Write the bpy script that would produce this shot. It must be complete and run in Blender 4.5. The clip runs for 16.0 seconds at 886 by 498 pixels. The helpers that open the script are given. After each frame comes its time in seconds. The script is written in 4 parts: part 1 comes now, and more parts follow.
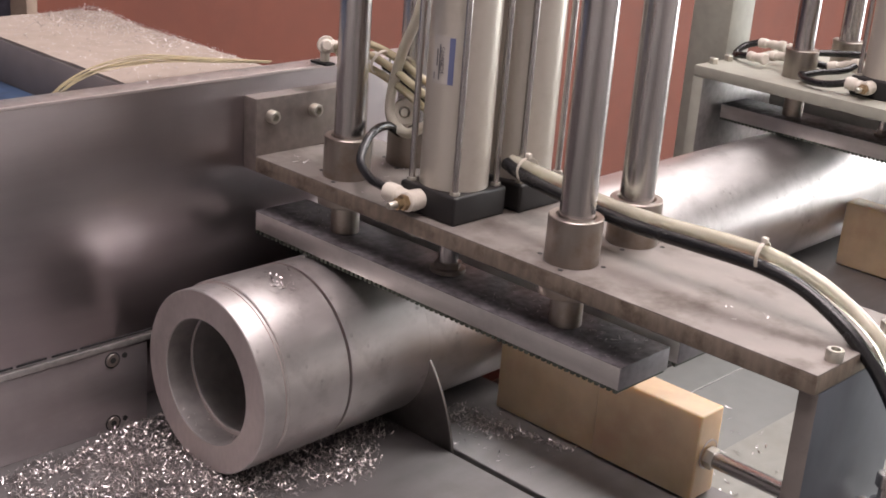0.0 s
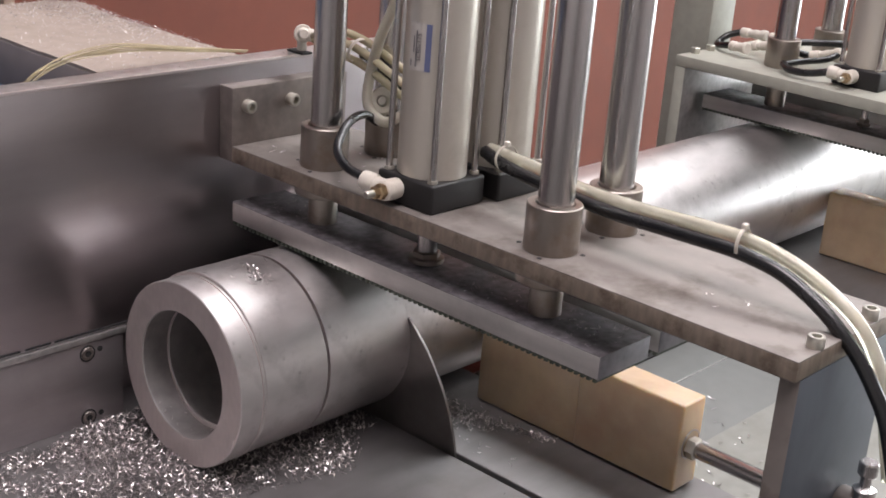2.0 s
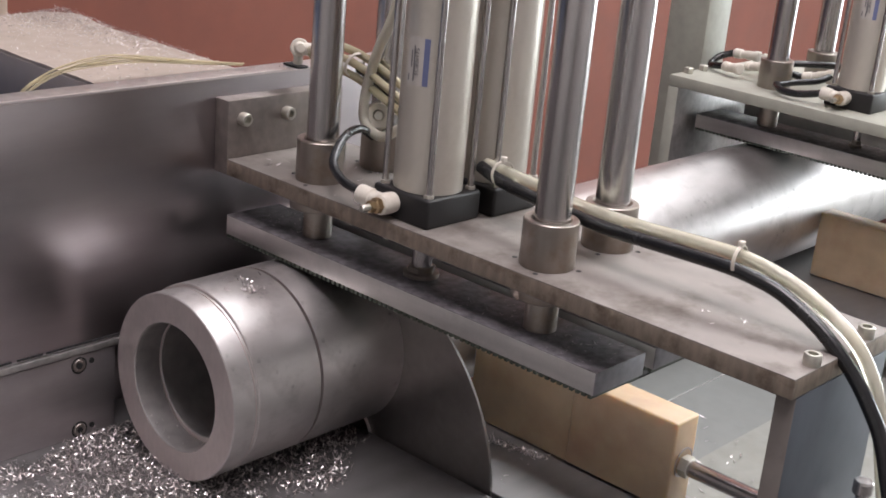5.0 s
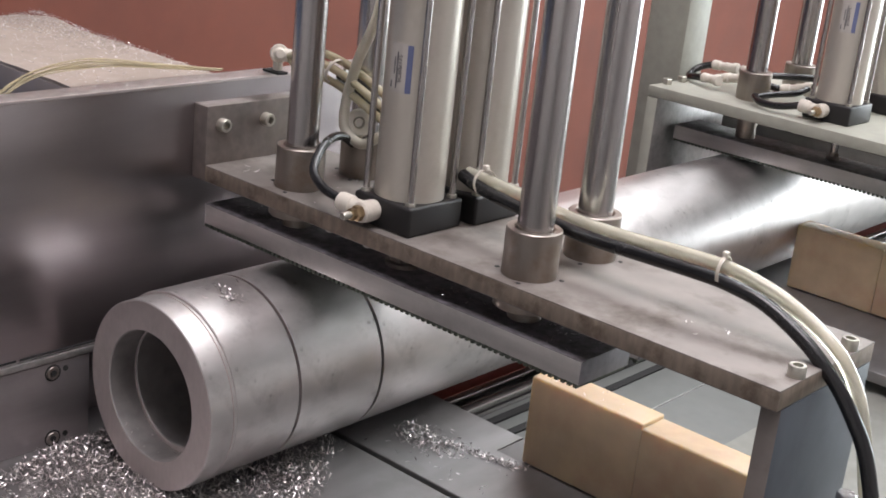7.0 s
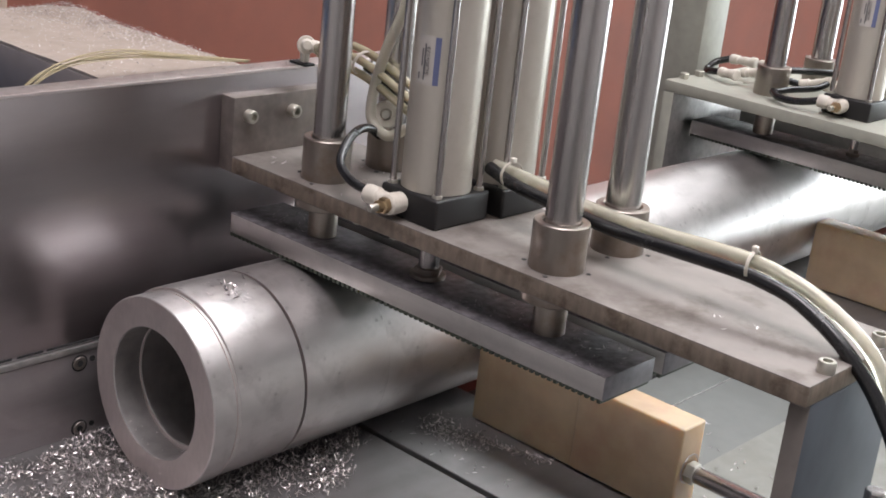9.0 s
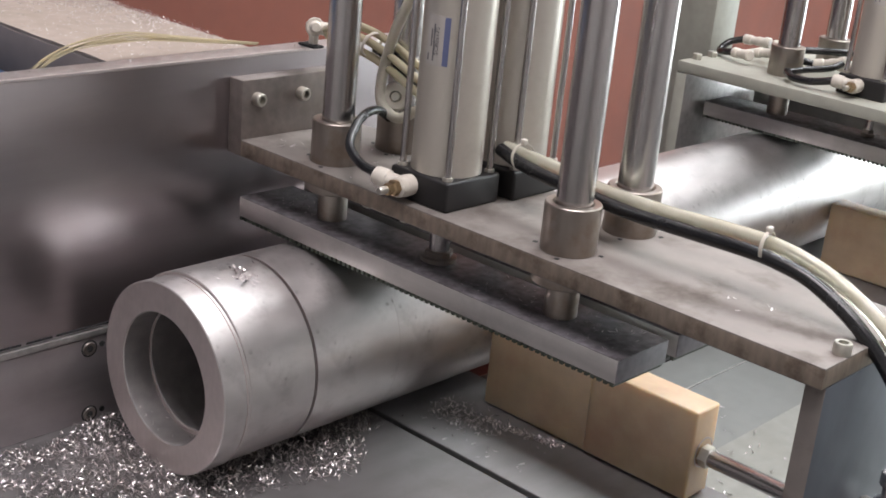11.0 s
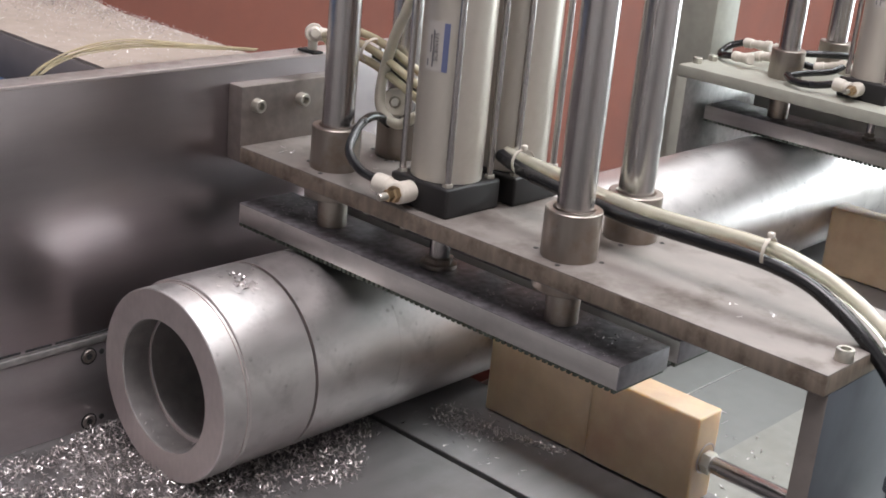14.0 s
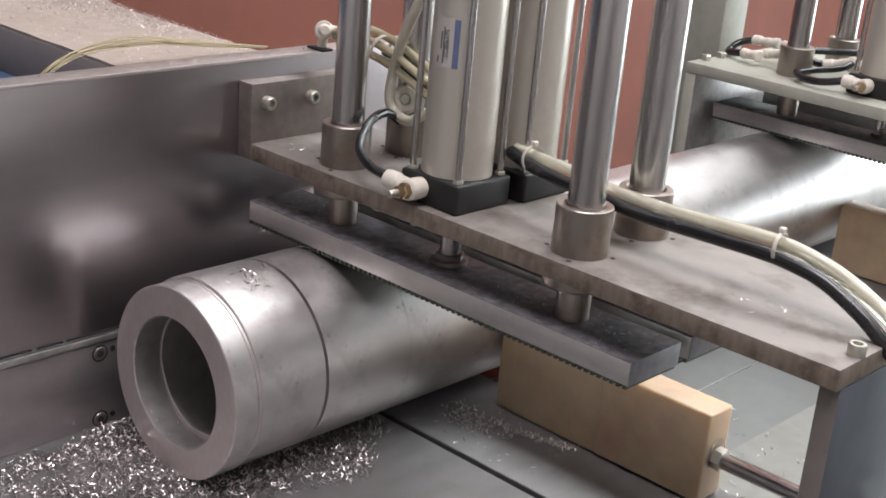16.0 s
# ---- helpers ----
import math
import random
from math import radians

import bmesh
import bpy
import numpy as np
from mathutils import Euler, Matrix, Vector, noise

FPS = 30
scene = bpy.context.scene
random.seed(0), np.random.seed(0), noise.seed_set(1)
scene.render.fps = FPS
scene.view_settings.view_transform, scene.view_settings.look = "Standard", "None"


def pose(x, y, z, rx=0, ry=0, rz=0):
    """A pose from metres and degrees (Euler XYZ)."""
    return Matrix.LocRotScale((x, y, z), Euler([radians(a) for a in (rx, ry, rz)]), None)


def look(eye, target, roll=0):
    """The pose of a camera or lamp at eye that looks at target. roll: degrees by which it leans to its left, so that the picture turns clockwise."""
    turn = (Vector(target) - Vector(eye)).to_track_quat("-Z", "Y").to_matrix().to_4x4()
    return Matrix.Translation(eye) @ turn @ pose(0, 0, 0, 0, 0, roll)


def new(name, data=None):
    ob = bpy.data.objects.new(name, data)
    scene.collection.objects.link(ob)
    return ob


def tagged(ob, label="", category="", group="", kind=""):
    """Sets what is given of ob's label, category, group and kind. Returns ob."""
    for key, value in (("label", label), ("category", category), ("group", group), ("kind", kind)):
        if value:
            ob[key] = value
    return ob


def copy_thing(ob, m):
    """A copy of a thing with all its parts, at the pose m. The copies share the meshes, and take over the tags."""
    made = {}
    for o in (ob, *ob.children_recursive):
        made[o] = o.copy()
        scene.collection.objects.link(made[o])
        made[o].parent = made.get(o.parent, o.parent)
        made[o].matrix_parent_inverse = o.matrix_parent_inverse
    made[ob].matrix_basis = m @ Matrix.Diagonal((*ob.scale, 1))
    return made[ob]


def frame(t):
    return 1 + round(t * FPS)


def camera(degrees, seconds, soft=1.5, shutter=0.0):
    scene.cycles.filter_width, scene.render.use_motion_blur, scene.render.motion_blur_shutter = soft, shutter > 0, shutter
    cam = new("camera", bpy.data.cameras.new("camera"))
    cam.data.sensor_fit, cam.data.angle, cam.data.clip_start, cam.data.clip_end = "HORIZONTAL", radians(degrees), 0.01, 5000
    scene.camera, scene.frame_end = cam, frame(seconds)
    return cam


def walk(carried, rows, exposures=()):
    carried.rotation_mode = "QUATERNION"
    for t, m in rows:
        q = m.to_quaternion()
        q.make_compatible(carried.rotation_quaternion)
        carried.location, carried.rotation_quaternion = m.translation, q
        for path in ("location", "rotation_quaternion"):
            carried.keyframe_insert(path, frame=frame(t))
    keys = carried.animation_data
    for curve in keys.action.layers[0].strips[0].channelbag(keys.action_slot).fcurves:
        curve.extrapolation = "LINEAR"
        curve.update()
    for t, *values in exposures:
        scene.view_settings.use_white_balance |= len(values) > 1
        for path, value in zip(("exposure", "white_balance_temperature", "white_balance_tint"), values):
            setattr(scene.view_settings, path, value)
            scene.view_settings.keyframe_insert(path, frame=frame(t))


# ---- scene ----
cam = camera(37.0, 16.0, soft=1.75)
PLATE = 0.3585          # height of the clamp plates' upper faces over the table

PATH = [
    (0, (1.358, -1.089, 0.8745), (0.087, 0.294, 0.1885), 4.5),
    (0.5, (1.363, -1.082, 0.8665), (0.094, 0.305, 0.1835), 4.5),
    (1, (1.362, -1.071, 0.8645), (0.098, 0.317, 0.1755), 4.1),
    (1.5, (1.359, -1.072, 0.8635), (0.098, 0.318, 0.1715), 4.3),
    (2, (1.356, -1.071, 0.8605), (0.101, 0.325, 0.1715), 4.4),
    (2.5, (1.352, -1.068, 0.8575), (0.1, 0.331, 0.1685), 4.6),
    (3, (1.349, -1.074, 0.8595), (0.103, 0.331, 0.1685), 4.6),
    (3.5, (1.353, -1.074, 0.8545), (0.101, 0.328, 0.1725), 4.8),
    (4, (1.356, -1.079, 0.8545), (0.096, 0.322, 0.1815), 4.8),
    (6.5, (1.332, -1.076, 0.8485), (0.111, 0.371, 0.2045), 6.0),
    (7, (1.331, -1.079, 0.8465), (0.112, 0.371, 0.2055), 6.1),
    (7.5, (1.332, -1.08, 0.8465), (0.114, 0.37, 0.2015), 6.1),
    (8, (1.332, -1.087, 0.8455), (0.114, 0.362, 0.2015), 6.0),
    (8.5, (1.328, -1.085, 0.8465), (0.098, 0.352, 0.1955), 6.1),
    (9, (1.325, -1.079, 0.8455), (0.084, 0.346, 0.1895), 6.1),
    (9.5, (1.323, -1.074, 0.8395), (0.078, 0.347, 0.1825), 6.0),
    (10, (1.323, -1.073, 0.8395), (0.072, 0.339, 0.1755), 5.8),
    (12.5, (1.307, -1.058, 0.8365), (0.061, 0.347, 0.1495), 5.5),
    (13, (1.305, -1.059, 0.8435), (0.059, 0.347, 0.1585), 5.7),
    (13.5, (1.308, -1.06, 0.8455), (0.065, 0.349, 0.1605), 5.4),
    (14, (1.315, -1.062, 0.8405), (0.064, 0.345, 0.1655), 5.4),
    (14.5, (1.313, -1.066, 0.8395), (0.057, 0.338, 0.1685), 5.5),
    (15, (1.315, -1.07, 0.8415), (0.056, 0.333, 0.1715), 5.4),
    (15.5, (1.313, -1.065, 0.8415), (0.052, 0.335, 0.1675), 5.3),
    (16, (1.313, -1.067, 0.8365), (0.055, 0.334, 0.1605), 5.2),
]
walk(cam, [(t, look(eye, target, roll)) for t, eye, target, roll in PATH],
     [(0.0, 0.62, 7000, 15.5), (1.0, 0.60, 6800, 13), (2.5, 0.61, 6600, 11), (4.0, 0.61, 6580, 10.5), (7.0, 0.58, 6520, 8.5), (10.0, 0.62, 6500, 7.5), (16.0, 0.67, 6480, 7)])

# ---- light: a workshop hall lit by a tall open door at its end and by two added roof lights ----
world = bpy.data.worlds.new("world")
scene.world = world
world.use_nodes = True
sky = world.node_tree.nodes.new("ShaderNodeTexSky")
sky.sky_type, sky.sun_disc = "NISHITA", False
sky.sun_elevation, sky.sun_rotation = radians(40), radians(20)
world.node_tree.links.new(sky.outputs[0], world.node_tree.nodes["Background"].inputs[0])
world.node_tree.nodes["Background"].inputs[1].default_value = 0.12


def window_light(name, place, target, wide, high, watts, colour=(1, 0.965, 0.985)):
    lamp = bpy.data.lights.new(name, "AREA")
    lamp.shape, lamp.size, lamp.size_y, lamp.energy, lamp.color = "RECTANGLE", wide, high, watts, colour
    ob = new(name, lamp)
    ob.matrix_world = look(place, target)
    return ob


# the sky's light in the door, and two unseen roof lights added to brighten
window_light("daylight_door", (1.9, 6.9, 1.3), (1.7, 0, 0.6), 3.3, 3.8, 80, (0.86, 0.95, 1.0))
window_light("added_roof_fill", (0.6, 3.2, 3.98), (0.6, 3.2, 0), 3.8, 2.3, 225, (0.95, 0.97, 1.0))
window_light("added_front_fill", (1.3, -0.6, 3.98), (1.3, -0.6, 0), 2.6, 2.2, 142, (1, 0.915, 0.945))


# ---- materials ----
def material(name, colour, rough=0.5, metal=0.0, grain=40.0, vary=0.12, bump=0.05, stretch=(1, 1, 1), dirt=None, dirt_scale=6.0, dirt_amount=0.4, rough_vary=0.12, spots=None):
    """A surface with colour variation at two scales, uneven gloss and fine relief, in metres of the object."""
    m = bpy.data.materials.new(name)
    m.use_nodes = True
    n, l = m.node_tree.nodes, m.node_tree.links
    b = n["Principled BSDF"]
    b.inputs["Metallic"].default_value = metal
    co = n.new("ShaderNodeTexCoord")
    mp = n.new("ShaderNodeMapping")
    mp.inputs["Scale"].default_value = stretch
    l.new(co.outputs["Object"], mp.inputs[0])
    fine = n.new("ShaderNodeTexNoise")
    fine.inputs["Scale"].default_value, fine.inputs["Detail"].default_value = grain, 5
    l.new(mp.outputs[0], fine.inputs[0])
    big = n.new("ShaderNodeTexNoise")
    big.inputs["Scale"].default_value, big.inputs["Detail"].default_value = dirt_scale, 6
    big.inputs["Roughness"].default_value = 0.65
    l.new(co.outputs["Object"], big.inputs[0])
    ramp = n.new("ShaderNodeValToRGB")
    lo, hi = [tuple(min(1, c * f) for c in colour) + (1,) for f in (1 - vary, 1 + vary)]
    ramp.color_ramp.elements[0].color, ramp.color_ramp.elements[1].color = lo, hi
    ramp.color_ramp.elements[0].position, ramp.color_ramp.elements[1].position = 0.3, 0.7
    l.new(fine.outputs[0], ramp.inputs[0])
    mask = n.new("ShaderNodeMapRange")
    mask.inputs["From Min"].default_value, mask.inputs["From Max"].default_value = 0.5, 0.72
    mask.inputs["To Max"].default_value = dirt_amount
    l.new(big.outputs[0], mask.inputs[0])
    mix = n.new("ShaderNodeMix")
    mix.data_type = "RGBA"
    mix.inputs[7].default_value = (*(dirt or [c * 0.6 for c in colour]), 1)
    l.new(mask.outputs[0], mix.inputs[0])
    l.new(ramp.outputs[0], mix.inputs[6])
    out = mix.outputs[2]
    if spots:
        vor = n.new("ShaderNodeTexVoronoi")
        vor.inputs["Scale"].default_value = spots[1]
        l.new(co.outputs["Object"], vor.inputs[0])
        near = n.new("ShaderNodeMapRange")
        near.inputs["From Min"].default_value, near.inputs["From Max"].default_value = 0.12, 0.22
        near.inputs["To Min"].default_value, near.inputs["To Max"].default_value = 1.8, 0.0
        l.new(vor.outputs["Distance"], near.inputs[0])
        gate = n.new("ShaderNodeMath")
        gate.operation = "MULTIPLY"
        l.new(near.outputs[0], gate.inputs[0])
        l.new(mask.outputs[0], gate.inputs[1])
        more = n.new("ShaderNodeMix")
        more.data_type = "RGBA"
        more.inputs[7].default_value = (*spots[0], 1)
        l.new(gate.outputs[0], more.inputs[0])
        l.new(out, more.inputs[6])
        out = more.outputs[2]
    l.new(out, b.inputs["Base Color"])
    gloss = n.new("ShaderNodeMapRange")
    gloss.inputs["To Min"].default_value = max(0.03, rough - rough_vary)
    gloss.inputs["To Max"].default_value = min(1, rough + rough_vary)
    blend = n.new("ShaderNodeMath")
    blend.operation = "MULTIPLY_ADD"
    blend.inputs[1].default_value = 0.5
    l.new(fine.outputs[0], blend.inputs[0])
    half = n.new("ShaderNodeMath")
    half.operation = "MULTIPLY"
    half.inputs[1].default_value = 0.5
    l.new(big.outputs[0], half.inputs[0])
    l.new(half.outputs[0], blend.inputs[2])
    l.new(blend.outputs[0], gloss.inputs[0])
    l.new(gloss.outputs[0], b.inputs["Roughness"])
    if bump:
        bp = n.new("ShaderNodeBump")
        bp.inputs["Strength"].default_value, bp.inputs["Distance"].default_value = bump, 0.002
        l.new(fine.outputs[0], bp.inputs["Height"])
        l.new(bp.outputs[0], b.inputs["Normal"])
    return m


def clear_plastic(name, colour, rough=0.15, clear=0.7):
    m = material(name, colour, rough, 0, 60, 0.06, 0.02, rough_vary=0.05)
    b = m.node_tree.nodes["Principled BSDF"]
    b.inputs["Transmission Weight"].default_value = clear
    b.inputs["IOR"].default_value = 1.45
    return m


DARK_STEEL = material("dark_steel", (0.42, 0.385, 0.395), 0.30, 1.0, 30, 0.06, 0.0, (1, 0.15, 1), dirt=(0.33, 0.30, 0.31), dirt_scale=3, rough_vary=0.03)
EDGE_STEEL = material("sheared_steel_edge", (0.5, 0.49, 0.48), 0.4, 0.9, 90, 0.15, 0.04)
PLATE_STEEL = material("ground_steel_plate", (0.20, 0.178, 0.163), 0.66, 0.4, 26, 0.14, 0.03, (0.8, 1, 1), dirt=(0.085, 0.066, 0.054), dirt_scale=10, dirt_amount=0.95, rough_vary=0.16)
PLATE_EDGE = material("flame_cut_edge", (0.25, 0.205, 0.165), 0.55, 0.6, 95, 0.24, 0.4, (1, 1, 0.30), dirt=(0.075, 0.048, 0.032), dirt_scale=26, dirt_amount=0.95)
BRACKET_STEEL = material("milled_steel", (0.245, 0.215, 0.20), 0.48, 0.85, 80, 0.12, 0.05, dirt=(0.2, 0.16, 0.12), dirt_scale=12)
SLEEVE_STEEL = material("turned_steel", (0.32, 0.285, 0.255), 0.42, 0.95, 60, 0.12, 0.03, (1, 1, 0.1), dirt=(0.2, 0.12, 0.07), dirt_scale=25, dirt_amount=0.5)
CHROME = material("hard_chrome", (0.50, 0.475, 0.47), 0.26, 1.0, 50, 0.05, 0.0, (1, 1, 0.1), rough_vary=0.05, dirt_amount=0.2)
BAR_FACE = material("machined_bar_steel", (0.47, 0.455, 0.44), 0.46, 0.85, 90, 0.08, 0.03, (0.1, 1, 1), dirt_scale=14)
# darker bar steel: the shade on the +x end is put into its colour
BAR_END_SHADED = material("shaded_bar_end", (0.25, 0.24, 0.26), 0.5, 0.75, 90, 0.15, 0.05, dirt_scale=20)
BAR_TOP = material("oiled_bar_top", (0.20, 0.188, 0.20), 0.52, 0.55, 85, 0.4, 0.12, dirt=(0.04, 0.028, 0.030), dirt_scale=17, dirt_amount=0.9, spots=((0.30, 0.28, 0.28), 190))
TEETH_GREEN = material("greened_teeth", (0.085, 0.10, 0.08), 0.5, 0.6, 120, 0.2, 0.05)
ALUMINIUM = material("extruded_aluminium", (0.57, 0.54, 0.53), 0.42, 0.95, 34, 0.10, 0.012, (1, 0.4, 1), dirt=(0.33, 0.305, 0.30), dirt_scale=15, dirt_amount=0.65, rough_vary=0.16, spots=((0.22, 0.20, 0.19), 60))
CUT_ALUMINIUM = material("sawn_aluminium", (0.71, 0.65, 0.635), 0.40, 0.9, 160, 0.05, 0.03, (1, 1, 0.4), dirt_scale=10)
# darker copy of the pipe's aluminium: shade inside the bore put into colour
BORE = material("shaded_bore_aluminium", (0.42, 0.40, 0.39), 0.5, 0.8, 60, 0.12, 0.03)
BARREL = material("anodised_barrel", (0.50, 0.465, 0.41), 0.38, 0.45, 30, 0.05, 0.01, (1, 1, 0.1), dirt=(0.33, 0.29, 0.235), dirt_scale=9, dirt_amount=0.55)
BLACK_CAP = material("black_end_cap", (0.011, 0.010, 0.0105), 0.5, 0.0, 50, 0.2, 0.03)
NYLON = material("yellowed_nylon", (0.47, 0.36, 0.245), 0.42, 0, 22, 0.10, 0.08, dirt=(0.40, 0.255, 0.18), dirt_scale=8, dirt_amount=0.75)
NYLON.node_tree.nodes["Principled BSDF"].inputs["Subsurface Weight"].default_value = 0.6
NYLON.node_tree.nodes["Principled BSDF"].inputs["Subsurface Radius"].default_value = (1.0, 0.7, 0.35)
NYLON.node_tree.nodes["Principled BSDF"].inputs["Subsurface Scale"].default_value = 0.03
TABLE_STEEL = material("table_steel", (0.245, 0.235, 0.235), 0.5, 0.75, 40, 0.1, 0.03, (1, 0.3, 1), dirt=(0.165, 0.155, 0.15), dirt_scale=6, dirt_amount=0.6)
BED_PAINT = material("grey_green_bed_paint", (0.145, 0.152, 0.145), 0.45, 0.1, 40, 0.08, 0.03, dirt=(0.13, 0.13, 0.12), dirt_scale=5, dirt_amount=0.5)
COVER_PAINT = material("pale_cover_paint", (0.205, 0.21, 0.19), 0.5, 0.0, 40, 0.10, 0.03, dirt=(0.17, 0.165, 0.14), dirt_scale=7, dirt_amount=0.6)
FRAME_PAINT = material("pale_frame_paint", (0.315, 0.315, 0.268), 0.5, 0.0, 40, 0.08, 0.03, dirt=(0.20, 0.19, 0.16), dirt_scale=6)
LOWER_STEEL = material("dull_lower_steel", (0.37, 0.34, 0.345), 0.42, 0.85, 30, 0.10, 0.02, (1, 0.15, 1), dirt=(0.22, 0.20, 0.20), dirt_scale=4, rough_vary=0.08)
PAINTED_STEEL = material("dull_dark_grey_paint", (0.20, 0.172, 0.165), 0.85, 0.0, 40, 0.1, 0.03, dirt_scale=5)
# leg faces turned from the light: their blue-grey shade is in the colour
LEG_STEEL_SHADED = material("shaded_leg_steel", (0.105, 0.12, 0.14), 0.42, 0.45, 35, 0.1, 0.03, (1, 1, 0.2), dirt_scale=6)
RED_WALL = material("red_brown_panel", (0.155, 0.041, 0.023), 0.72, 0, 8, 0.08, 0.02, dirt=(0.105, 0.029, 0.018), dirt_scale=1.6, dirt_amount=0.6)
WALL = material("workshop_plaster", (0.50, 0.47, 0.455), 0.8, 0, 20, 0.06, 0.05, dirt_scale=1.5)
CONCRETE = material("concrete_floor", (0.095, 0.09, 0.086), 0.7, 0, 30, 0.12, 0.08, dirt_scale=1.2)
ROOF = material("roof_sheet", (0.55, 0.54, 0.54), 0.6, 0, 20, 0.06, 0.03)
BOARD = material("beige_board", (0.27, 0.222, 0.19), 0.7, 0, 60, 0.10, 0.08, dirt=(0.22, 0.18, 0.145), dirt_scale=14, dirt_amount=0.6)
CHIP = material("bright_chip", (0.70, 0.67, 0.66), 0.34, 1.0, 200, 0.1, 0.0)
n, l = CHIP.node_tree.nodes, CHIP.node_tree.links
geo, tone = n.new("ShaderNodeNewGeometry"), n.new("ShaderNodeValToRGB")
tone.color_ramp.elements[0].color, tone.color_ramp.elements[1].color = (0.18, 0.165, 0.165, 1), (0.84, 0.785, 0.775, 1)
l.new(geo.outputs["Random Per Island"], tone.inputs[0])
l.new(tone.outputs[0], n["Principled BSDF"].inputs["Base Color"])
CHIP_BED = material("packed_chips", (0.27, 0.255, 0.25), 0.45, 0.7, 260, 0.6, 0.9, dirt_scale=60, dirt_amount=0.7)
BLACK_HOSE = material("black_hose", (0.012, 0.012, 0.013), 0.25, 0, 60, 0.2, 0.02)
CLEAR_HOSE = clear_plastic("yellowed_clear_hose", (0.80, 0.77, 0.64), 0.05, 0.6)
YELLOW_HOSE = clear_plastic("yellow_hose", (0.58, 0.52, 0.36), 0.15, 0.4)
MILKY_HOSE = clear_plastic("milky_hose", (0.72, 0.68, 0.58), 0.3, 0.5)
WIRE = clear_plastic("thin_amber_line", (0.62, 0.54, 0.36), 0.25, 0.5)
WHITE_PLASTIC = material("white_fitting_plastic", (0.58, 0.54, 0.475), 0.42, 0, 40, 0.08, 0.02, dirt=(0.36, 0.31, 0.25), dirt_scale=45)
BRASS = material("brass", (0.48, 0.35, 0.21), 0.3, 1.0, 80, 0.12, 0.02)
ZINC = material("zinc_plated_screw", (0.58, 0.56, 0.50), 0.35, 0.9, 120, 0.1, 0.03)
DARK = material("dark_recess", (0.012, 0.012, 0.012), 0.8, 0, 30, 0.1, 0.0)
LABEL_PAPER = material("label_paper", (0.46, 0.43, 0.40), 0.5, 0, 60, 0.03, 0.0)
LABEL_BLUE = material("label_blue", (0.12, 0.14, 0.26), 0.5, 0, 60, 0.05, 0.0)
INK = material("label_ink", (0.13, 0.125, 0.135), 0.6, 0, 60, 0.05, 0.0)
RED_STRIP = material("red_oxide_strip", (0.20, 0.05, 0.04), 0.5, 0.1, 40, 0.15, 0.03)
BLADE = material("saw_blade_steel", (0.30, 0.28, 0.27), 0.36, 0.9, 50, 0.08, 0.02)
BLUE_PAINT = material("blue_tray_paint", (0.06, 0.10, 0.18), 0.35, 0, 30, 0.25, 0.2, dirt=(0.02, 0.03, 0.05), dirt_scale=20, dirt_amount=0.8)
TRIM_PAINT = material("beige_trim_paint", (0.36, 0.27, 0.21), 0.6, 0, 30, 0.08, 0.03)
SHUTTER = material("dark_blue_grey_shutter", (0.035, 0.035, 0.05), 0.5, 0, 3, 0.3, 0.02, dirt=(0.16, 0.15, 0.18), dirt_scale=9, dirt_amount=0.8)
GLOW = bpy.data.materials.new("bright_sky_outside")
GLOW.use_nodes = True
GLOW.node_tree.nodes["Principled BSDF"].inputs["Base Color"].default_value = (0, 0, 0, 1)
GLOW.node_tree.nodes["Principled BSDF"].inputs["Emission Color"].default_value = (0.90, 0.96, 1, 1)
GLOW.node_tree.nodes["Principled BSDF"].inputs["Emission Strength"].default_value = 5.5


# ---- building blocks ----
def add_box(bm, x0, y0, z0, x1, y1, z1, bevel=0.0, seg=2, mat=0):
    made = bmesh.ops.create_cube(bm, size=1)["verts"]
    for w in made:
        w.co = Vector(((x0 + x1) / 2 + w.co.x * (x1 - x0), (y0 + y1) / 2 + w.co.y * (y1 - y0), (z0 + z1) / 2 + w.co.z * (z1 - z0)))
    faces = list({f for w in made for f in w.link_faces})
    for f in faces:
        f.material_index = mat
    if bevel:
        edges = list({e for w in made for e in w.link_edges})
        bmesh.ops.bevel(bm, geom=edges, offset=bevel, segments=seg, affect="EDGES", profile=0.5)
    return bm


def box(x0, y0, z0, x1, y1, z1, bevel=0.0015, seg=2):
    return add_box(bmesh.new(), x0, y0, z0, x1, y1, z1, bevel, seg)


def lathe(bm, profile, seg=32, m=Matrix(), closed=False):
    """Turns (radius, height) pairs round z."""
    rings = []
    for r, h in profile:
        rings.append([bm.verts.new(m @ Vector((r * math.cos(2 * math.pi * k / seg), r * math.sin(2 * math.pi * k / seg), h))) for k in range(seg)])
    pairs = list(zip(rings, rings[1:])) + ([(rings[-1], rings[0])] if closed else [])
    for a, b in pairs:
        for k in range(seg):
            bm.faces.new((a[k], a[(k + 1) % seg], b[(k + 1) % seg], b[k]))
    if not closed:
        bm.faces.new(rings[0][::-1])
        bm.faces.new(rings[-1])
    bmesh.ops.recalc_face_normals(bm, faces=bm.faces)
    return bm


def rod(r, x, y, z0, z1, seg=28, bevel=0.001):
    return lathe(bmesh.new(), [(r - bevel, z0), (r, z0 + bevel), (r, z1 - bevel), (r - bevel, z1)], seg, Matrix.Translation((x, y, 0)))


def along(a, b):
    """The pose whose z axis runs from a to b."""
    a, b = Vector(a), Vector(b)
    return Matrix.Translation(a) @ (b - a).to_track_quat("Z", "Y").to_matrix().to_4x4()


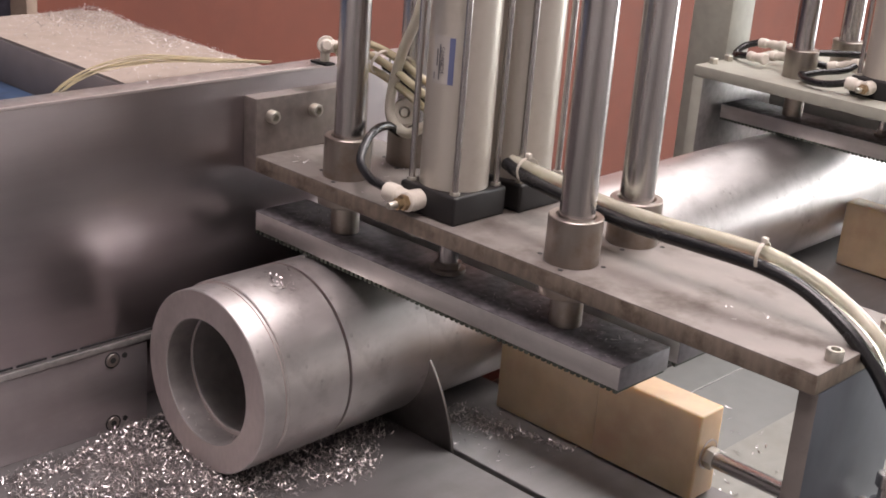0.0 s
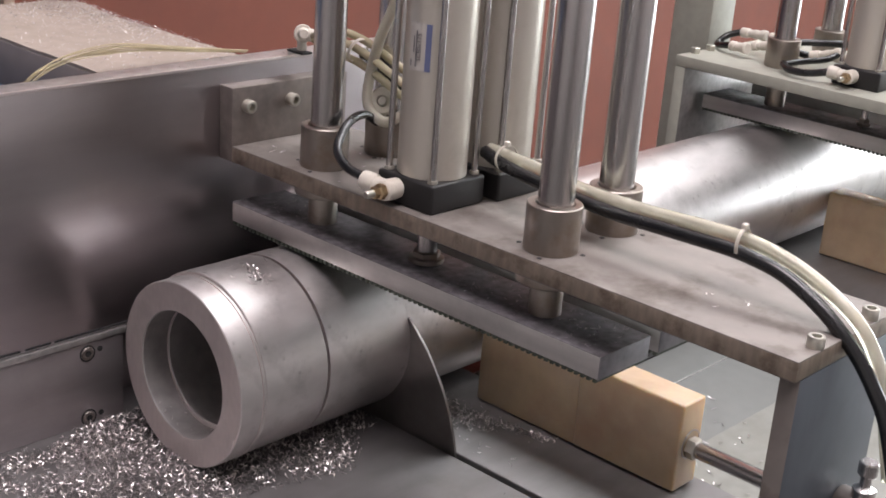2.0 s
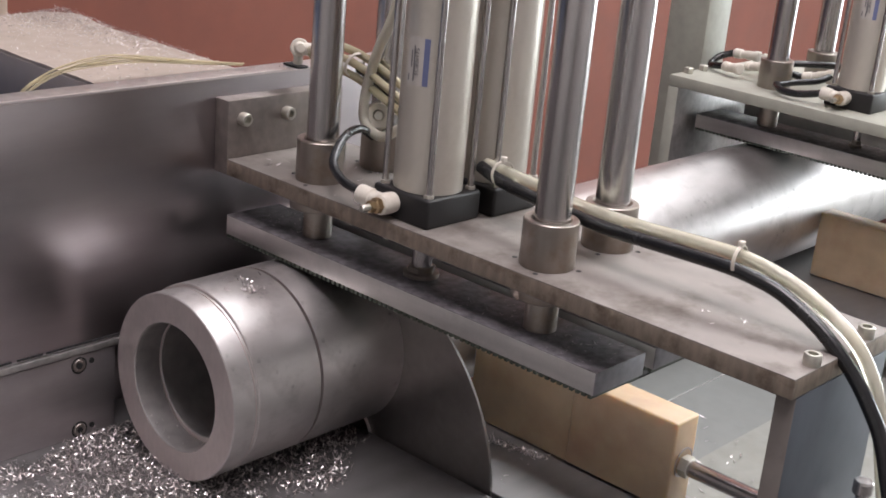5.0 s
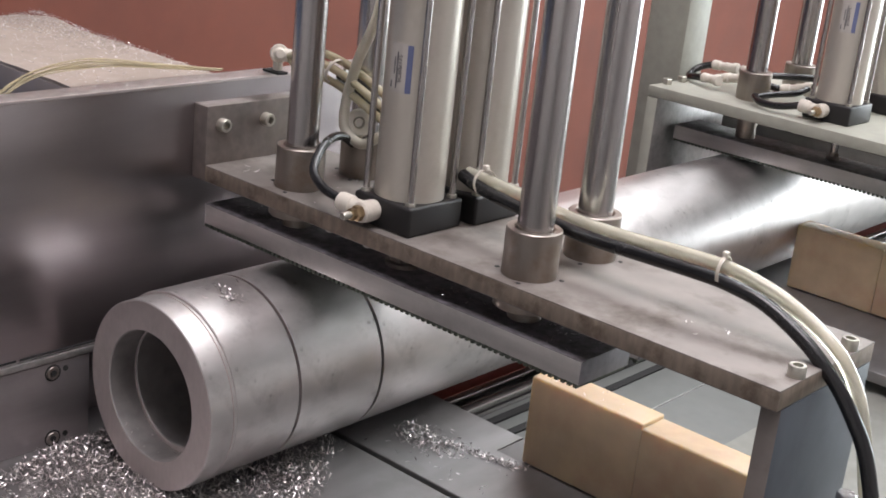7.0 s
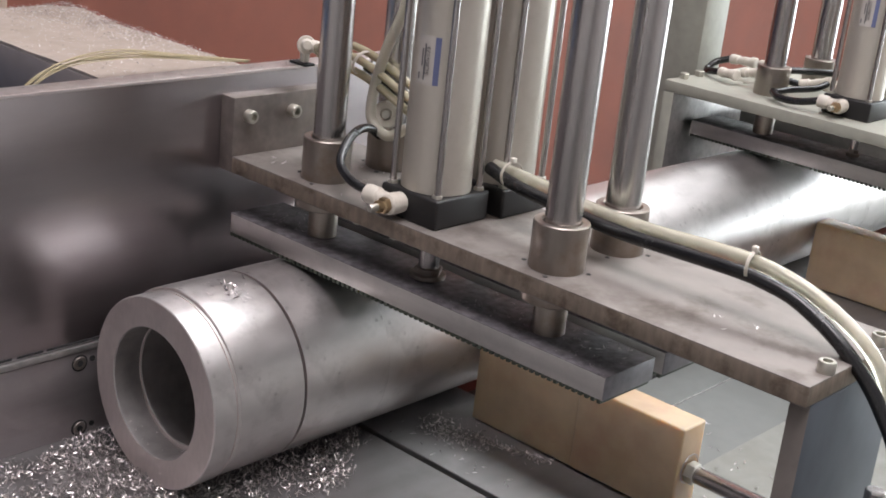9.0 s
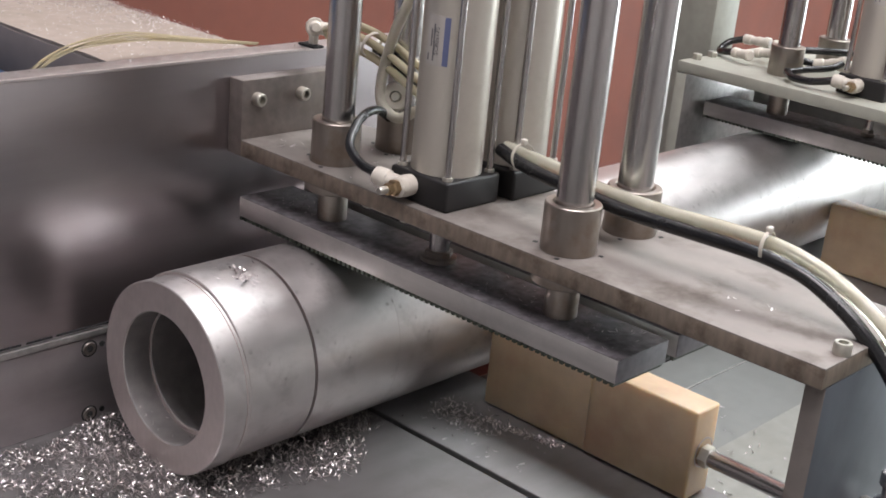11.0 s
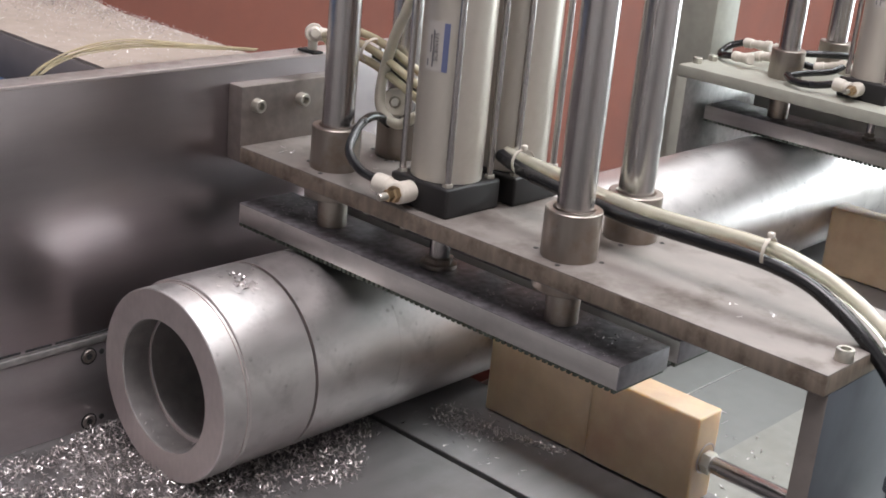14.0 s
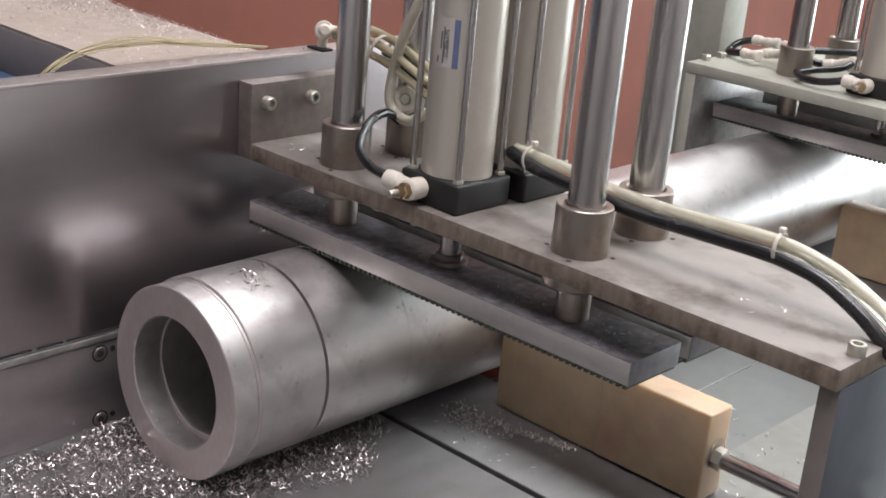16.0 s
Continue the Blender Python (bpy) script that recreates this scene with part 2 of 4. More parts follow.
def smooth_path(points, steps=8):
    p = [Vector(q) for q in points]
    p = [2 * p[0] - p[1]] + p + [2 * p[-1] - p[-2]]
    out = []
    for i in range(1, len(p) - 2):
        for s in range(steps):
            t = s / steps
            a, b, c, d = p[i - 1:i + 3]
            out.append(0.5 * (2 * b + (c - a) * t + (2 * a - 5 * b + 4 * c - d) * t * t + (3 * b - a - 3 * c + d) * t ** 3))
    return out + [p[-2]]


def sweep(points, r, seg=12, steps=8, bm=None):
    bm = bm or bmesh.new()
    path = smooth_path(points, steps)
    up = Vector((0.13, 0.21, 1)).normalized()
    rings = []
    for i, q in enumerate(path):
        d = (path[min(i + 1, len(path) - 1)] - path[max(i - 1, 0)]).normalized()
        u = (up - d * up.dot(d)).normalized()
        up, w = u, d.cross(u)
        rings.append([bm.verts.new(q + r * (math.cos(2 * math.pi * k / seg) * u + math.sin(2 * math.pi * k / seg) * w)) for k in range(seg)])
    for a, b in zip(rings, rings[1:]):
        for k in range(seg):
            bm.faces.new((a[k], a[(k + 1) % seg], b[(k + 1) % seg], b[k]))
    bm.faces.new(rings[0][::-1])
    bm.faces.new(rings[-1])
    bmesh.ops.recalc_face_normals(bm, faces=bm.faces)
    return bm


def mesh_of(name, bm, materials, smooth=35):
    me = bpy.data.meshes.new(name)
    bm.normal_update()
    for e in bm.edges:
        if len(e.link_faces) == 2 and e.calc_face_angle(0) > radians(smooth):
            e.smooth = False
    for f in bm.faces:
        f.smooth = True
    bm.to_mesh(me)
    bm.free()
    for m in (materials if isinstance(materials, (list, tuple)) else [materials]):
        me.materials.append(m)
    return me


def part(name, bm, mat, parent, label="", kind=""):
    ob = new(name, mesh_of(name, bm, mat))
    ob.parent = parent
    return tagged(ob, label, kind=kind)


def thing(name, label, category, group="", place=(0, 0, 0), kind=""):
    ob = new(name)
    ob.empty_display_size = 0.05
    ob.matrix_basis = Matrix.Translation(place)
    return tagged(ob, label, category, group, kind)


def single(name, bm, mat, label, category, group="", place=(0, 0, 0), kind=""):
    ob = new(name, mesh_of(name, bm, mat))
    ob.matrix_basis = Matrix.Translation(place)
    return tagged(ob, label, category, group, kind)


def cap_screw(bm, m, r=0.009, h=0.012):
    """A socket head: a short cylinder with a hexagonal recess; z is its axis."""
    lathe(bm, [(r * 0.98, 0), (r, 0.001), (r, h - 0.0015), (r * 0.9, h), (r * 0.56, h), (r * 0.5, h * 0.35)], 18, m)
    return bm


def hex_nut(bm, m, r=0.009, h=0.008):
    lathe(bm, [(r, 0), (r, h - 0.001), (r * 0.9, h)], 6, m)
    return bm


# ---- the hall ----
FLOOR_Z = -0.82
X0, X1, Y0, Y1, TOP = -1.7, 6.0, -5.0, 7.0, 4.0


def structure(name, bm, mat, label, category):
    return single(name, bm, mat, label, category, kind="structure")


def wall_with_opening(bm, axis, at, thick, a0, a1, b0, b1, oa0, oa1, ob0, ob1):
    """A wall of four boxes round an opening."""
    for u0, u1, v0, v1 in ((a0, oa0, b0, b1), (oa1, a1, b0, b1), (oa0, oa1, b0, ob0), (oa0, oa1, ob1, b1)):
        if u1 - u0 > 0.001 and v1 - v0 > 0.001:
            if axis == "x":
                add_box(bm, at, u0, v0, at + thick, u1, v1)
            else:
                add_box(bm, u0, at, v0, u1, at + thick, v1)
    return bm


structure("floor", box(X0, Y0, FLOOR_Z - 0.1, X1, Y1, FLOOR_Z, 0), CONCRETE, "grey concrete workshop floor under the sawing machine", "floor")
# unseen roof, left open above the two added lights
bm = bmesh.new()
for x0, y0, x1, y1 in ((X0, Y0, X1, -1.75), (X0, -1.75, -0.05, 0.55), (2.65, -1.75, X1, 0.55), (X0, 0.55, X1, 2.0), (X0, 4.4, X1, Y1), (X0, 2.0, -1.35, 4.4), (2.55, 2.0, X1, 4.4)):
    add_box(bm, x0, y0, TOP, x1, y1, TOP + 0.1)
structure("ceiling", bm, ROOF, "unseen grey sheet roof with two openings for the added lights", "ceiling")
structure("wall_west", box(X0 - 0.15, 0.636, FLOOR_Z, X0, Y1, TOP, 0), RED_WALL, "red-brown painted workshop wall behind the machine", "wall")
structure("trim", box(X0 - 0.15, 0.605, FLOOR_Z, X0 + 0.02, 0.636, TOP, 0.003), TRIM_PAINT, "beige painted upright trim ending the red wall", "trim")
structure("wall_southwest", box(X0 - 0.15, Y0, FLOOR_Z, X0 - 0.06, 0.605, TOP, 0), SHUTTER, "dark blotched blue-grey wall beside the red one", "wall")
structure("wall_north", wall_with_opening(bmesh.new(), "y", Y1, 0.15, X0, X1, FLOOR_Z, TOP, 0.2, 3.6, FLOOR_Z, 3.2), WALL, "plain workshop end wall with a tall open doorway", "wall")
# unseen east and south walls, added to bounce fill light onto the machine
structure("wall_east", box(X1, Y0, FLOOR_Z, X1 + 0.15, Y1, TOP, 0), WALL, "unseen plain side wall bouncing fill light", "wall")
structure("wall_south", box(X0, Y0 - 0.15, FLOOR_Z, X1, Y0, TOP, 0), WALL, "unseen plain wall bouncing fill light", "wall")
structure("backdrop_door", box(-1.5, 8.4, FLOOR_Z - 0.1, 5.5, 8.45, 4.5, 0), GLOW, "overcast daylight outside the doorway", "backdrop")


# ---- machine bed and table ----
SLOT0, SLOT1 = 0.107, 0.117
TABLE_END = 0.318


def machine_bed():
    bed = thing("machine_bed", "grey-green painted steel machine bed with polished guide rails", "machine bed", place=(0, 0, FLOOR_Z))
    d = -FLOOR_Z
    part("front_bed", box(-0.02, -0.75, 0, 0.90, 0.2495, d - 0.045, 0.003), BED_PAINT, bed)
    part("lower_bed", box(-0.02, 0.25, 0, 1.25, 4.4, d - 0.045, 0.003), BED_PAINT, bed)
    part("table_front", box(-0.12, -0.75, d - 0.044, 0.90, SLOT0, d, 0.0015), TABLE_STEEL, bed, "dark worn steel saw table")
    bm = bmesh.new()
    corners = ((-0.12, SLOT1), (0.62, SLOT1), (0.62, 0.256), (0.343, 0.256), (0.343, TABLE_END), (-0.12, TABLE_END))
    low = [bm.verts.new((x, y, d - 0.044)) for x, y in corners]
    up = [bm.verts.new((x, y, d)) for x, y in corners]
    bm.faces.new(low[::-1])
    bm.faces.new(up)
    for k in range(6):
        bm.faces.new((low[k], low[(k + 1) % 6], up[(k + 1) % 6], up[k]))
    bmesh.ops.bevel(bm, geom=[e for e in bm.edges], offset=0.0012, segments=1, affect="EDGES")
    part("table_rear", bm, TABLE_STEEL, bed, "dark worn steel saw table")
    for y in (0.86, 1.02):
        part("cross_rail", box(0.80, y, d - 0.0405, 1.25, y + 0.03, d + 0.004, 0.002), EDGE_STEEL, bed, "bright edged cross rail")
    part("jaw_slide", box(0.344, 0.2565, d - 0.044, 1.25, 0.318, d - 0.0008, 0.001), TABLE_STEEL, bed, "dark steel slide under the jaw")
    part("bed_cover", box(0.50, 0.319, d - 0.045, 1.25, 4.4, d - 0.041, 0.001), COVER_PAINT, bed, "pale painted cover sheet")
    part("red_strip", box(0.10, TABLE_END, d - 0.045, 0.150, 4.4, d - 0.030, 0.001), RED_STRIP, bed, "red oxide painted strip")
    for x in (0.156, 0.192):
        part("guide_rail", box(x, TABLE_END, d - 0.045, x + 0.016, 4.4, d - 0.022, 0.003), CHROME, bed, "polished steel guide rail")
    part("groove_strip", box(0.222, TABLE_END, d - 0.045, 0.236, 4.4, d - 0.040, 0.001), DARK, bed)
    part("groove_strip", box(0.262, TABLE_END, d - 0.045, 0.276, 4.4, d - 0.041, 0.001), DARK, bed)
    part("seam", box(0.3545, TABLE_END + 0.02, d - 0.045, 0.3565, 4.4, d - 0.0438, 0), EDGE_STEEL, bed)
    return bed


machine_bed()


# ---- saw cabinet ----
def saw_cabinet():
    cab = thing("saw_cabinet", "dark brushed steel saw cabinet with a pale flanged top edge", "saw cabinet", place=(0, 0, FLOOR_Z))
    d = -FLOOR_Z
    x, top = -0.028, d + PLATE + 0.106
    seam = d + PLATE - 0.2335
    part("side_panel", box(x - 0.012, -0.95, seam + 0.004, x, 0.40, top - 0.004, 0.001), DARK_STEEL, cab, "dark brushed steel side panel")
    part("top_flange", box(x - 0.034, -0.95, top - 0.004, x + 0.001, 0.40, top, 0.001), EDGE_STEEL, cab, "bright folded top edge")
    # added pale strip that draws the bright line along the flange edge
    part("edge_strip", box(x + 0.0012, -0.95, top - 0.0036, x + 0.0034, 0.40, top + 0.0004, 0.0006), CUT_ALUMINIUM, cab, "thin bright strip along the flange edge")
    part("seam_rib", box(x - 0.01, -0.95, seam - 0.006, x + 0.004, 0.095, seam + 0.003, 0.001), EDGE_STEEL, cab)
    low = part("lower_panel", box(x - 0.012, -0.95, d - 0.0, x + 0.002, -0.156, seam - 0.007, 0.0015), LOWER_STEEL, cab, "dull steel lower panel")
    for z in (-0.255, -0.348):
        ring_ = lathe(bmesh.new(), [(0.0098, 0), (0.0115, 0), (0.0115, 0.0006), (0.0098, 0.0006)], 20, along((x + 0.002, -0.2105, d + PLATE + z), (x + 0.1, -0.2105, d + PLATE + z)), True)
        part("counterbore", ring_, DARK, low)
        part("screw", cap_screw(bmesh.new(), along((x + 0.002, -0.2105, d + PLATE + z), (x + 0.1, -0.2105, d + PLATE + z)), 0.0092, 0.002), BRACKET_STEEL, low)
        part("socket", lathe(bmesh.new(), [(0.0, 0.0024), (0.0044, 0.0024), (0.0044, 0.0016)], 6, along((x + 0.002, -0.2105, d + PLATE + z), (x + 0.1, -0.2105, d + PLATE + z))), DARK, low)
    for z in (-0.2525, -0.346):
        part("drilled_hole", lathe(bmesh.new(), [(0.0038, 0), (0.0038, 0.0012)], 12, along((x + 0.002, -0.192, d + PLATE + z), (x + 0.1, -0.192, d + PLATE + z))), DARK, low)
    for y0, y1 in ((-0.187, 0.098), (0.126, 0.24)):
        part("inner_panel", box(-0.10, y0, d, -0.09, y1, seam + 0.01, 0.001), DARK_STEEL, cab, "dark recess behind the pipe")
    for y0, y1 in ((-0.60, -0.43), (-0.42, -0.352), (-0.347, -0.305), (-0.298, -0.262), (-0.257, -0.14)):
        part("seam_gap", box(x + 0.0002, y0, seam + 0.006, x + 0.0012, y1, seam + 0.0085, 0), DARK, cab)
    part("inner_top", box(-0.10, -0.187, seam - 0.004, x - 0.013, 0.24, seam + 0.004, 0.001), DARK_STEEL, cab)
    part("rear_panel", box(-1.0, 0.232, d, x - 0.014, 0.24, top - 0.22, 0.001), DARK_STEEL, cab)
    part("inner_floor", box(-1.0, -0.95, d - 0.3, x - 0.014, 0.23, d - 0.28, 0.001), DARK_STEEL, cab)
    part("far_panel", box(-1.01, -0.95, 0, -1.0, 0.24, top - 0.22, 0.001), DARK_STEEL, cab)
    part("end_panel", box(-1.0, -0.96, 0, x - 0.013, -0.95, top - 0.09, 0.001), DARK_STEEL, cab)
    part("base", box(-1.0, -0.95, 0, -0.13, 0.24, d - 0.301, 0.002), DARK_STEEL, cab)
    part("front_cover", box(-0.62, -0.155, d + PLATE + 0.036, x - 0.035, -0.149, top - 0.0085, 0.001), PAINTED_STEEL, cab, "dull dark grey apron under the cover board")
    part("tray", box(-1.0, -0.95, d + PLATE + 0.030, x - 0.035, -0.149, d + PLATE + 0.036, 0.001), BLUE_PAINT, cab, "blue painted tray inside the cabinet")
    return cab


saw_cabinet()
HOOD_TOP = PLATE + 0.102


def cover_board():
    """A thin lid whose far left corner is rounded and lifts under the chips that lie on it."""
    bm = bmesh.new()
    nx, ny, x0, x1, y0, y1 = 46, 20, -0.525, -0.064, -0.154, 0.07
    def height(x, y):
        return HOOD_TOP + 0.006 * math.exp(-((x + 0.47) / 0.055) ** 2 - ((y - 0.06) / 0.06) ** 2) + 0.0012 * noise.noise(Vector((x * 18, y * 18, 0)))
    top, low = [], []
    for i in range(nx + 1):
        u, w = [], []
        for j in range(ny + 1):
            x, y = x0 + (x1 - x0) * i / nx, y0 + (y1 - y0) * j / ny
            cut = max(0.0, 0.06 - (x - x0)) * max(0.0, (y - 0.0) / 0.07) ** 2 * 0.5
            y -= cut
            u.append(bm.verts.new((x, y, height(x, y))))
            w.append(bm.verts.new((x, y, height(x, y) - 0.004)))
        top.append(u)
        low.append(w)
    for i in range(nx):
        for j in range(ny):
            bm.faces.new((top[i][j], top[i + 1][j], top[i + 1][j + 1], top[i][j + 1]))
            bm.faces.new((low[i][j], low[i][j + 1], low[i + 1][j + 1], low[i + 1][j]))
    rim = [(i, 0) for i in range(nx)] + [(nx, j) for j in range(ny)] + [(i, ny) for i in range(nx, 0, -1)] + [(0, j) for j in range(ny, 0, -1)]
    for (a, b), (c, e) in zip(rim, rim[1:] + rim[:1]):
        bm.faces.new((top[a][b], low[a][b], low[c][e], top[c][e]))
    bmesh.ops.recalc_face_normals(bm, faces=bm.faces)
    return bm


single("cover_board", cover_board(), BOARD, "beige cover board strewn with bright metal chips", "cover board")


# ---- clamping station ----
XA, XB, YF, YR = 0.132, 0.512, 0.0473, 0.1616
LENGTH, DEPTH, THICK = 0.8505, 0.205, 0.0225
CYL_X, CYL_Y, CYL_S = 0.3108, 0.0604, 0.093
CYL_Y2 = 0.168


def clamp_frame(name, label):
    """Plate on its side legs; the origin lies on the table under the plate's front corner."""
    fr = thing(name, label, "clamp frame")
    bm = box(0, 0, PLATE - THICK, LENGTH, DEPTH, PLATE, 0.0015)
    bm.normal_update()
    for f in bm.faces:
        f.material_index = 1 if abs(f.normal.z) < 0.3 else 0
    plate = part("plate", bm, [PLATE_STEEL, PLATE_EDGE], fr, "stained ground steel plate")
    for x in (XA, XB):
        for y in (YF, YR):
            s = bmesh.new()
            lathe(s, [(0.0215, PLATE), (0.031, PLATE), (0.0315, PLATE + 0.001), (0.0315, PLATE + 0.0535), (0.0305, PLATE + 0.0545), (0.0235, PLATE + 0.0545), (0.0215, PLATE + 0.052)], 40, Matrix.Translation((x, y, 0)), True)
            part("bushing", s, SLEEVE_STEEL, fr, "turned steel guide bushing")
            part("flange", lathe(bmesh.new(), [(0.0215, PLATE - THICK - 0.015), (0.0355, PLATE - THICK - 0.015), (0.037, PLATE - THICK - 0.0135), (0.037, PLATE - THICK), (0.0215, PLATE - THICK)], 32, Matrix.Translation((x, y, 0)), True), SLEEVE_STEEL, fr)
    for x in (XA, XB):
        for y in (YF, YR):
            for a in (20, 110, 200, 290):
                part("drilled_hole", lathe(bmesh.new(), [(0.003, PLATE), (0.003, PLATE + 0.0004)], 10, Matrix.Translation((x + 0.038 * math.cos(radians(a)), y + 0.038 * math.sin(radians(a)), 0))), DARK, plate)
    # front face takes the lighter steel, the rest the shade-coloured one
    bm = box(LENGTH - 0.022, 0.010, 0, LENGTH, DEPTH, PLATE - THICK - 0.0005, 0.002)
    bm.normal_update()
    for f in bm.faces:
        f.material_index = 1 if f.normal.y < -0.8 else 0
    part("leg", bm, [LEG_STEEL_SHADED, PLATE_STEEL], fr, "steel side plate, blue-grey shade coloured into all but its front")
    for x in (0.222, 0.287):
        part("nut", hex_nut(bmesh.new(), Matrix.Translation((x, 0.022, PLATE - THICK - 0.009)), 0.0062, 0.0088), ZINC, fr)
    for y in (0.046, 0.16):
        part("cap_screw", cap_screw(bmesh.new(), Matrix.Translation((LENGTH - 0.0085, y, PLATE))), ZINC, fr)
    return fr


front = clamp_frame("clamping_station", "stained steel clamp frame bridging the saw table")
bracket = part("bracket", box(-0.0277, 0.0, PLATE - THICK, -0.0, DEPTH, PLATE + 0.0787, 0.0015), BRACKET_STEEL, front, "milled steel angle bolted to the cabinet")
for y in (0.024, 0.0998):
    part("cap_screw", cap_screw(bmesh.new(), along((0, y, PLATE + 0.0527), (1, y, PLATE + 0.0527))), ZINC, bracket)


def pneumatic_cylinder(marked):
    c = thing("pneumatic_cylinder", "pale aluminium pneumatic cylinder with black end caps", "pneumatic cylinder", "cylinders on the clamp frames")
    h = CYL_S / 2
    part("end_cap", box(-h, -h, 0, h, h, 0.036, 0.0035, 3), BLACK_CAP, c, "black cast end cap")
    part("end_cap", box(-h, -h, 0.49, h, h, 0.526, 0.0035, 3), BLACK_CAP, c, "black cast end cap")
    part("barrel", lathe(bmesh.new(), [(0.0425, 0.0365), (0.0425, 0.4895)], 48), BARREL, c, "pale anodised round barrel")
    for sx in (-1, 1):
        for sy in (-1, 1):
            rod_ = part("tie_rod", rod(0.004, sx * (h - 0.010), sy * (h - 0.010), 0.036, 0.49, 14, 0.0005), CHROME, c, "thin bright tie rod")
            part("nut", hex_nut(bmesh.new(), Matrix.Translation((sx * (h - 0.010), sy * (h - 0.010), 0.0362)), 0.0065, 0.004), ZINC, rod_)
    bm = lathe(bmesh.new(), [(0.0065, 0), (0.0065, 0.001), (0.003, 0.001), (0.003, 0.0003)], 14, along((-0.022, -h, 0.018), (-0.022, -1, 0.018)))
    part("port", bm, BLACK_CAP, c)
    for name, a0, a1, z0, z1, r, mat in () if not marked else (("label", -103, -61, 0.165, 0.222, 0.04265, LABEL_PAPER), ("label_band", -71, -61.5, 0.166, 0.221, 0.0428, LABEL_BLUE)):
        bm = bmesh.new()
        cols = [[bm.verts.new((q * math.cos(radians(a0 + (a1 - a0) * k / 8)), q * math.sin(radians(a0 + (a1 - a0) * k / 8)), z)) for q, z in ((r - 0.0004, z0), (r, z0), (r, z1), (r - 0.0004, z1))] for k in range(9)]
        for u, w in zip(cols, cols[1:]):
            for k in range(3):
                bm.faces.new((u[k], w[k], w[k + 1], u[k + 1]))
        bmesh.ops.recalc_face_normals(bm, faces=bm.faces)
        part(name, bm, mat, c, "printed paper label" if name == "label" else "blue band")
    if not marked:
        return c
    letters = bpy.data.curves.new("lettering", "FONT")
    letters.body, letters.size, letters.extrude = "SC80x175", 0.0078, 0.0001
    made = new("lettering", letters)
    text = bpy.data.meshes.new_from_object(made.evaluated_get(bpy.context.evaluated_depsgraph_get()))
    bpy.data.objects.remove(made)
    text.materials.append(INK)
    printed = new("lettering", text)
    printed.parent = c
    a = radians(-79)
    printed.matrix_basis = Matrix.Translation((0.0431 * math.cos(a), 0.0431 * math.sin(a), 0.177)) @ Matrix.Rotation(a, 4, "Z") @ Matrix(((0, 0, 1, 0), (0, -1, 0, 0), (1, 0, 0, 0), (0, 0, 0, 1)))
    for k, (ang, z0, z1) in enumerate(((-88, 0.170, 0.212), (-93, 0.186, 0.206), (-98, 0.170, 0.178))):
        a = radians(ang)
        bar_ = part("print_line", box(-0.0002, -0.0009, z0, 0.0002, 0.0009, z1, 0), INK, c)
        bar_.matrix_basis = Matrix.Translation((0.0428 * math.cos(a), 0.0428 * math.sin(a), 0)) @ Matrix.Rotation(a, 4, "Z")
    return c


cyl = pneumatic_cylinder(True)
cyl.matrix_basis = Matrix.Translation((CYL_X, CYL_Y, PLATE))
cyl2 = pneumatic_cylinder(False)
cyl2.matrix_basis = Matrix.Translation((CYL_X + 0.01, CYL_Y2, PLATE))


# ---- clamp bars with their guide rods ----
BAR_Z = PLATE - 0.0779
BAR_H = 0.028


def clamp_bar(depth, collar=0.0225):
    """Toothed bar with two guide rods and the piston rod; the origin lies in the middle of its upper face."""
    b = thing("clamp_bar", "toothed grey steel clamp bar on two polished guide rods", "clamp bar", "clamp bars")
    x0, x1 = 0.0005, 0.628
    h = depth / 2
    bm = bmesh.new()
    add_box(bm, x0, -h, -BAR_H, x1, h, 0, 0.0012)
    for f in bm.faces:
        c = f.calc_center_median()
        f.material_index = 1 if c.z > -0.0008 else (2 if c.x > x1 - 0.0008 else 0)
    part("bar", bm, [BAR_FACE, BAR_TOP, BAR_END_SHADED], b)
    bm = bmesh.new()
    n, pitch = 74, (x1 - x0) / 74
    for k in range(n):
        add_box(bm, x0 + k * pitch, -h + 0.001, -BAR_H - 0.0048, x0 + (k + 0.55) * pitch, h - 0.001, -BAR_H + 0.0005)
    part("toothed_face", bm, TEETH_GREEN, b, "dark green-tinged teeth", "stuff")
    for x in (XA, XB):
        part("guide_rod", rod(0.0205, x, 0, 0.061, 0.62, 40, 0.002), CHROME, b, "polished hard-chromed guide rod")
        part("rod_foot", lathe(bmesh.new(), [(0.0185, 0.0003), (0.0193, 0.001), (0.0193, 0.058), (0.0185, 0.060)], 36, Matrix.Translation((x, 0, 0))), SLEEVE_STEEL, b, "dull brown steel rod foot")
    p = part("piston_rod", rod(collar * 0.56, CYL_X + 0.0045, 0.0085, 0.012, 0.13, 24), CHROME, b)
    bm = lathe(bmesh.new(), [(collar * 0.95, 0.0), (collar, 0.001), (collar, 0.0055), (collar * 0.9, 0.0065), (collar * 0.6, 0.0065)], 28, Matrix.Translation((CYL_X + 0.0045, 0.0085, 0)))
    part("washer", bm, SLEEVE_STEEL, p)
    part("lock_nut", hex_nut(bmesh.new(), Matrix.Translation((CYL_X + 0.0045, 0.0085, 0.0066)), collar * 0.8, 0.007), SLEEVE_STEEL, p)
    return b


BAR1_Y, BAR2_Y, BAR_D = 0.0485, 0.161, 0.092
bar1 = clamp_bar(BAR_D)
bar1.matrix_basis = Matrix.Translation((0, BAR1_Y, BAR_Z))
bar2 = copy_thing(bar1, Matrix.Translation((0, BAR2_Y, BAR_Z)))

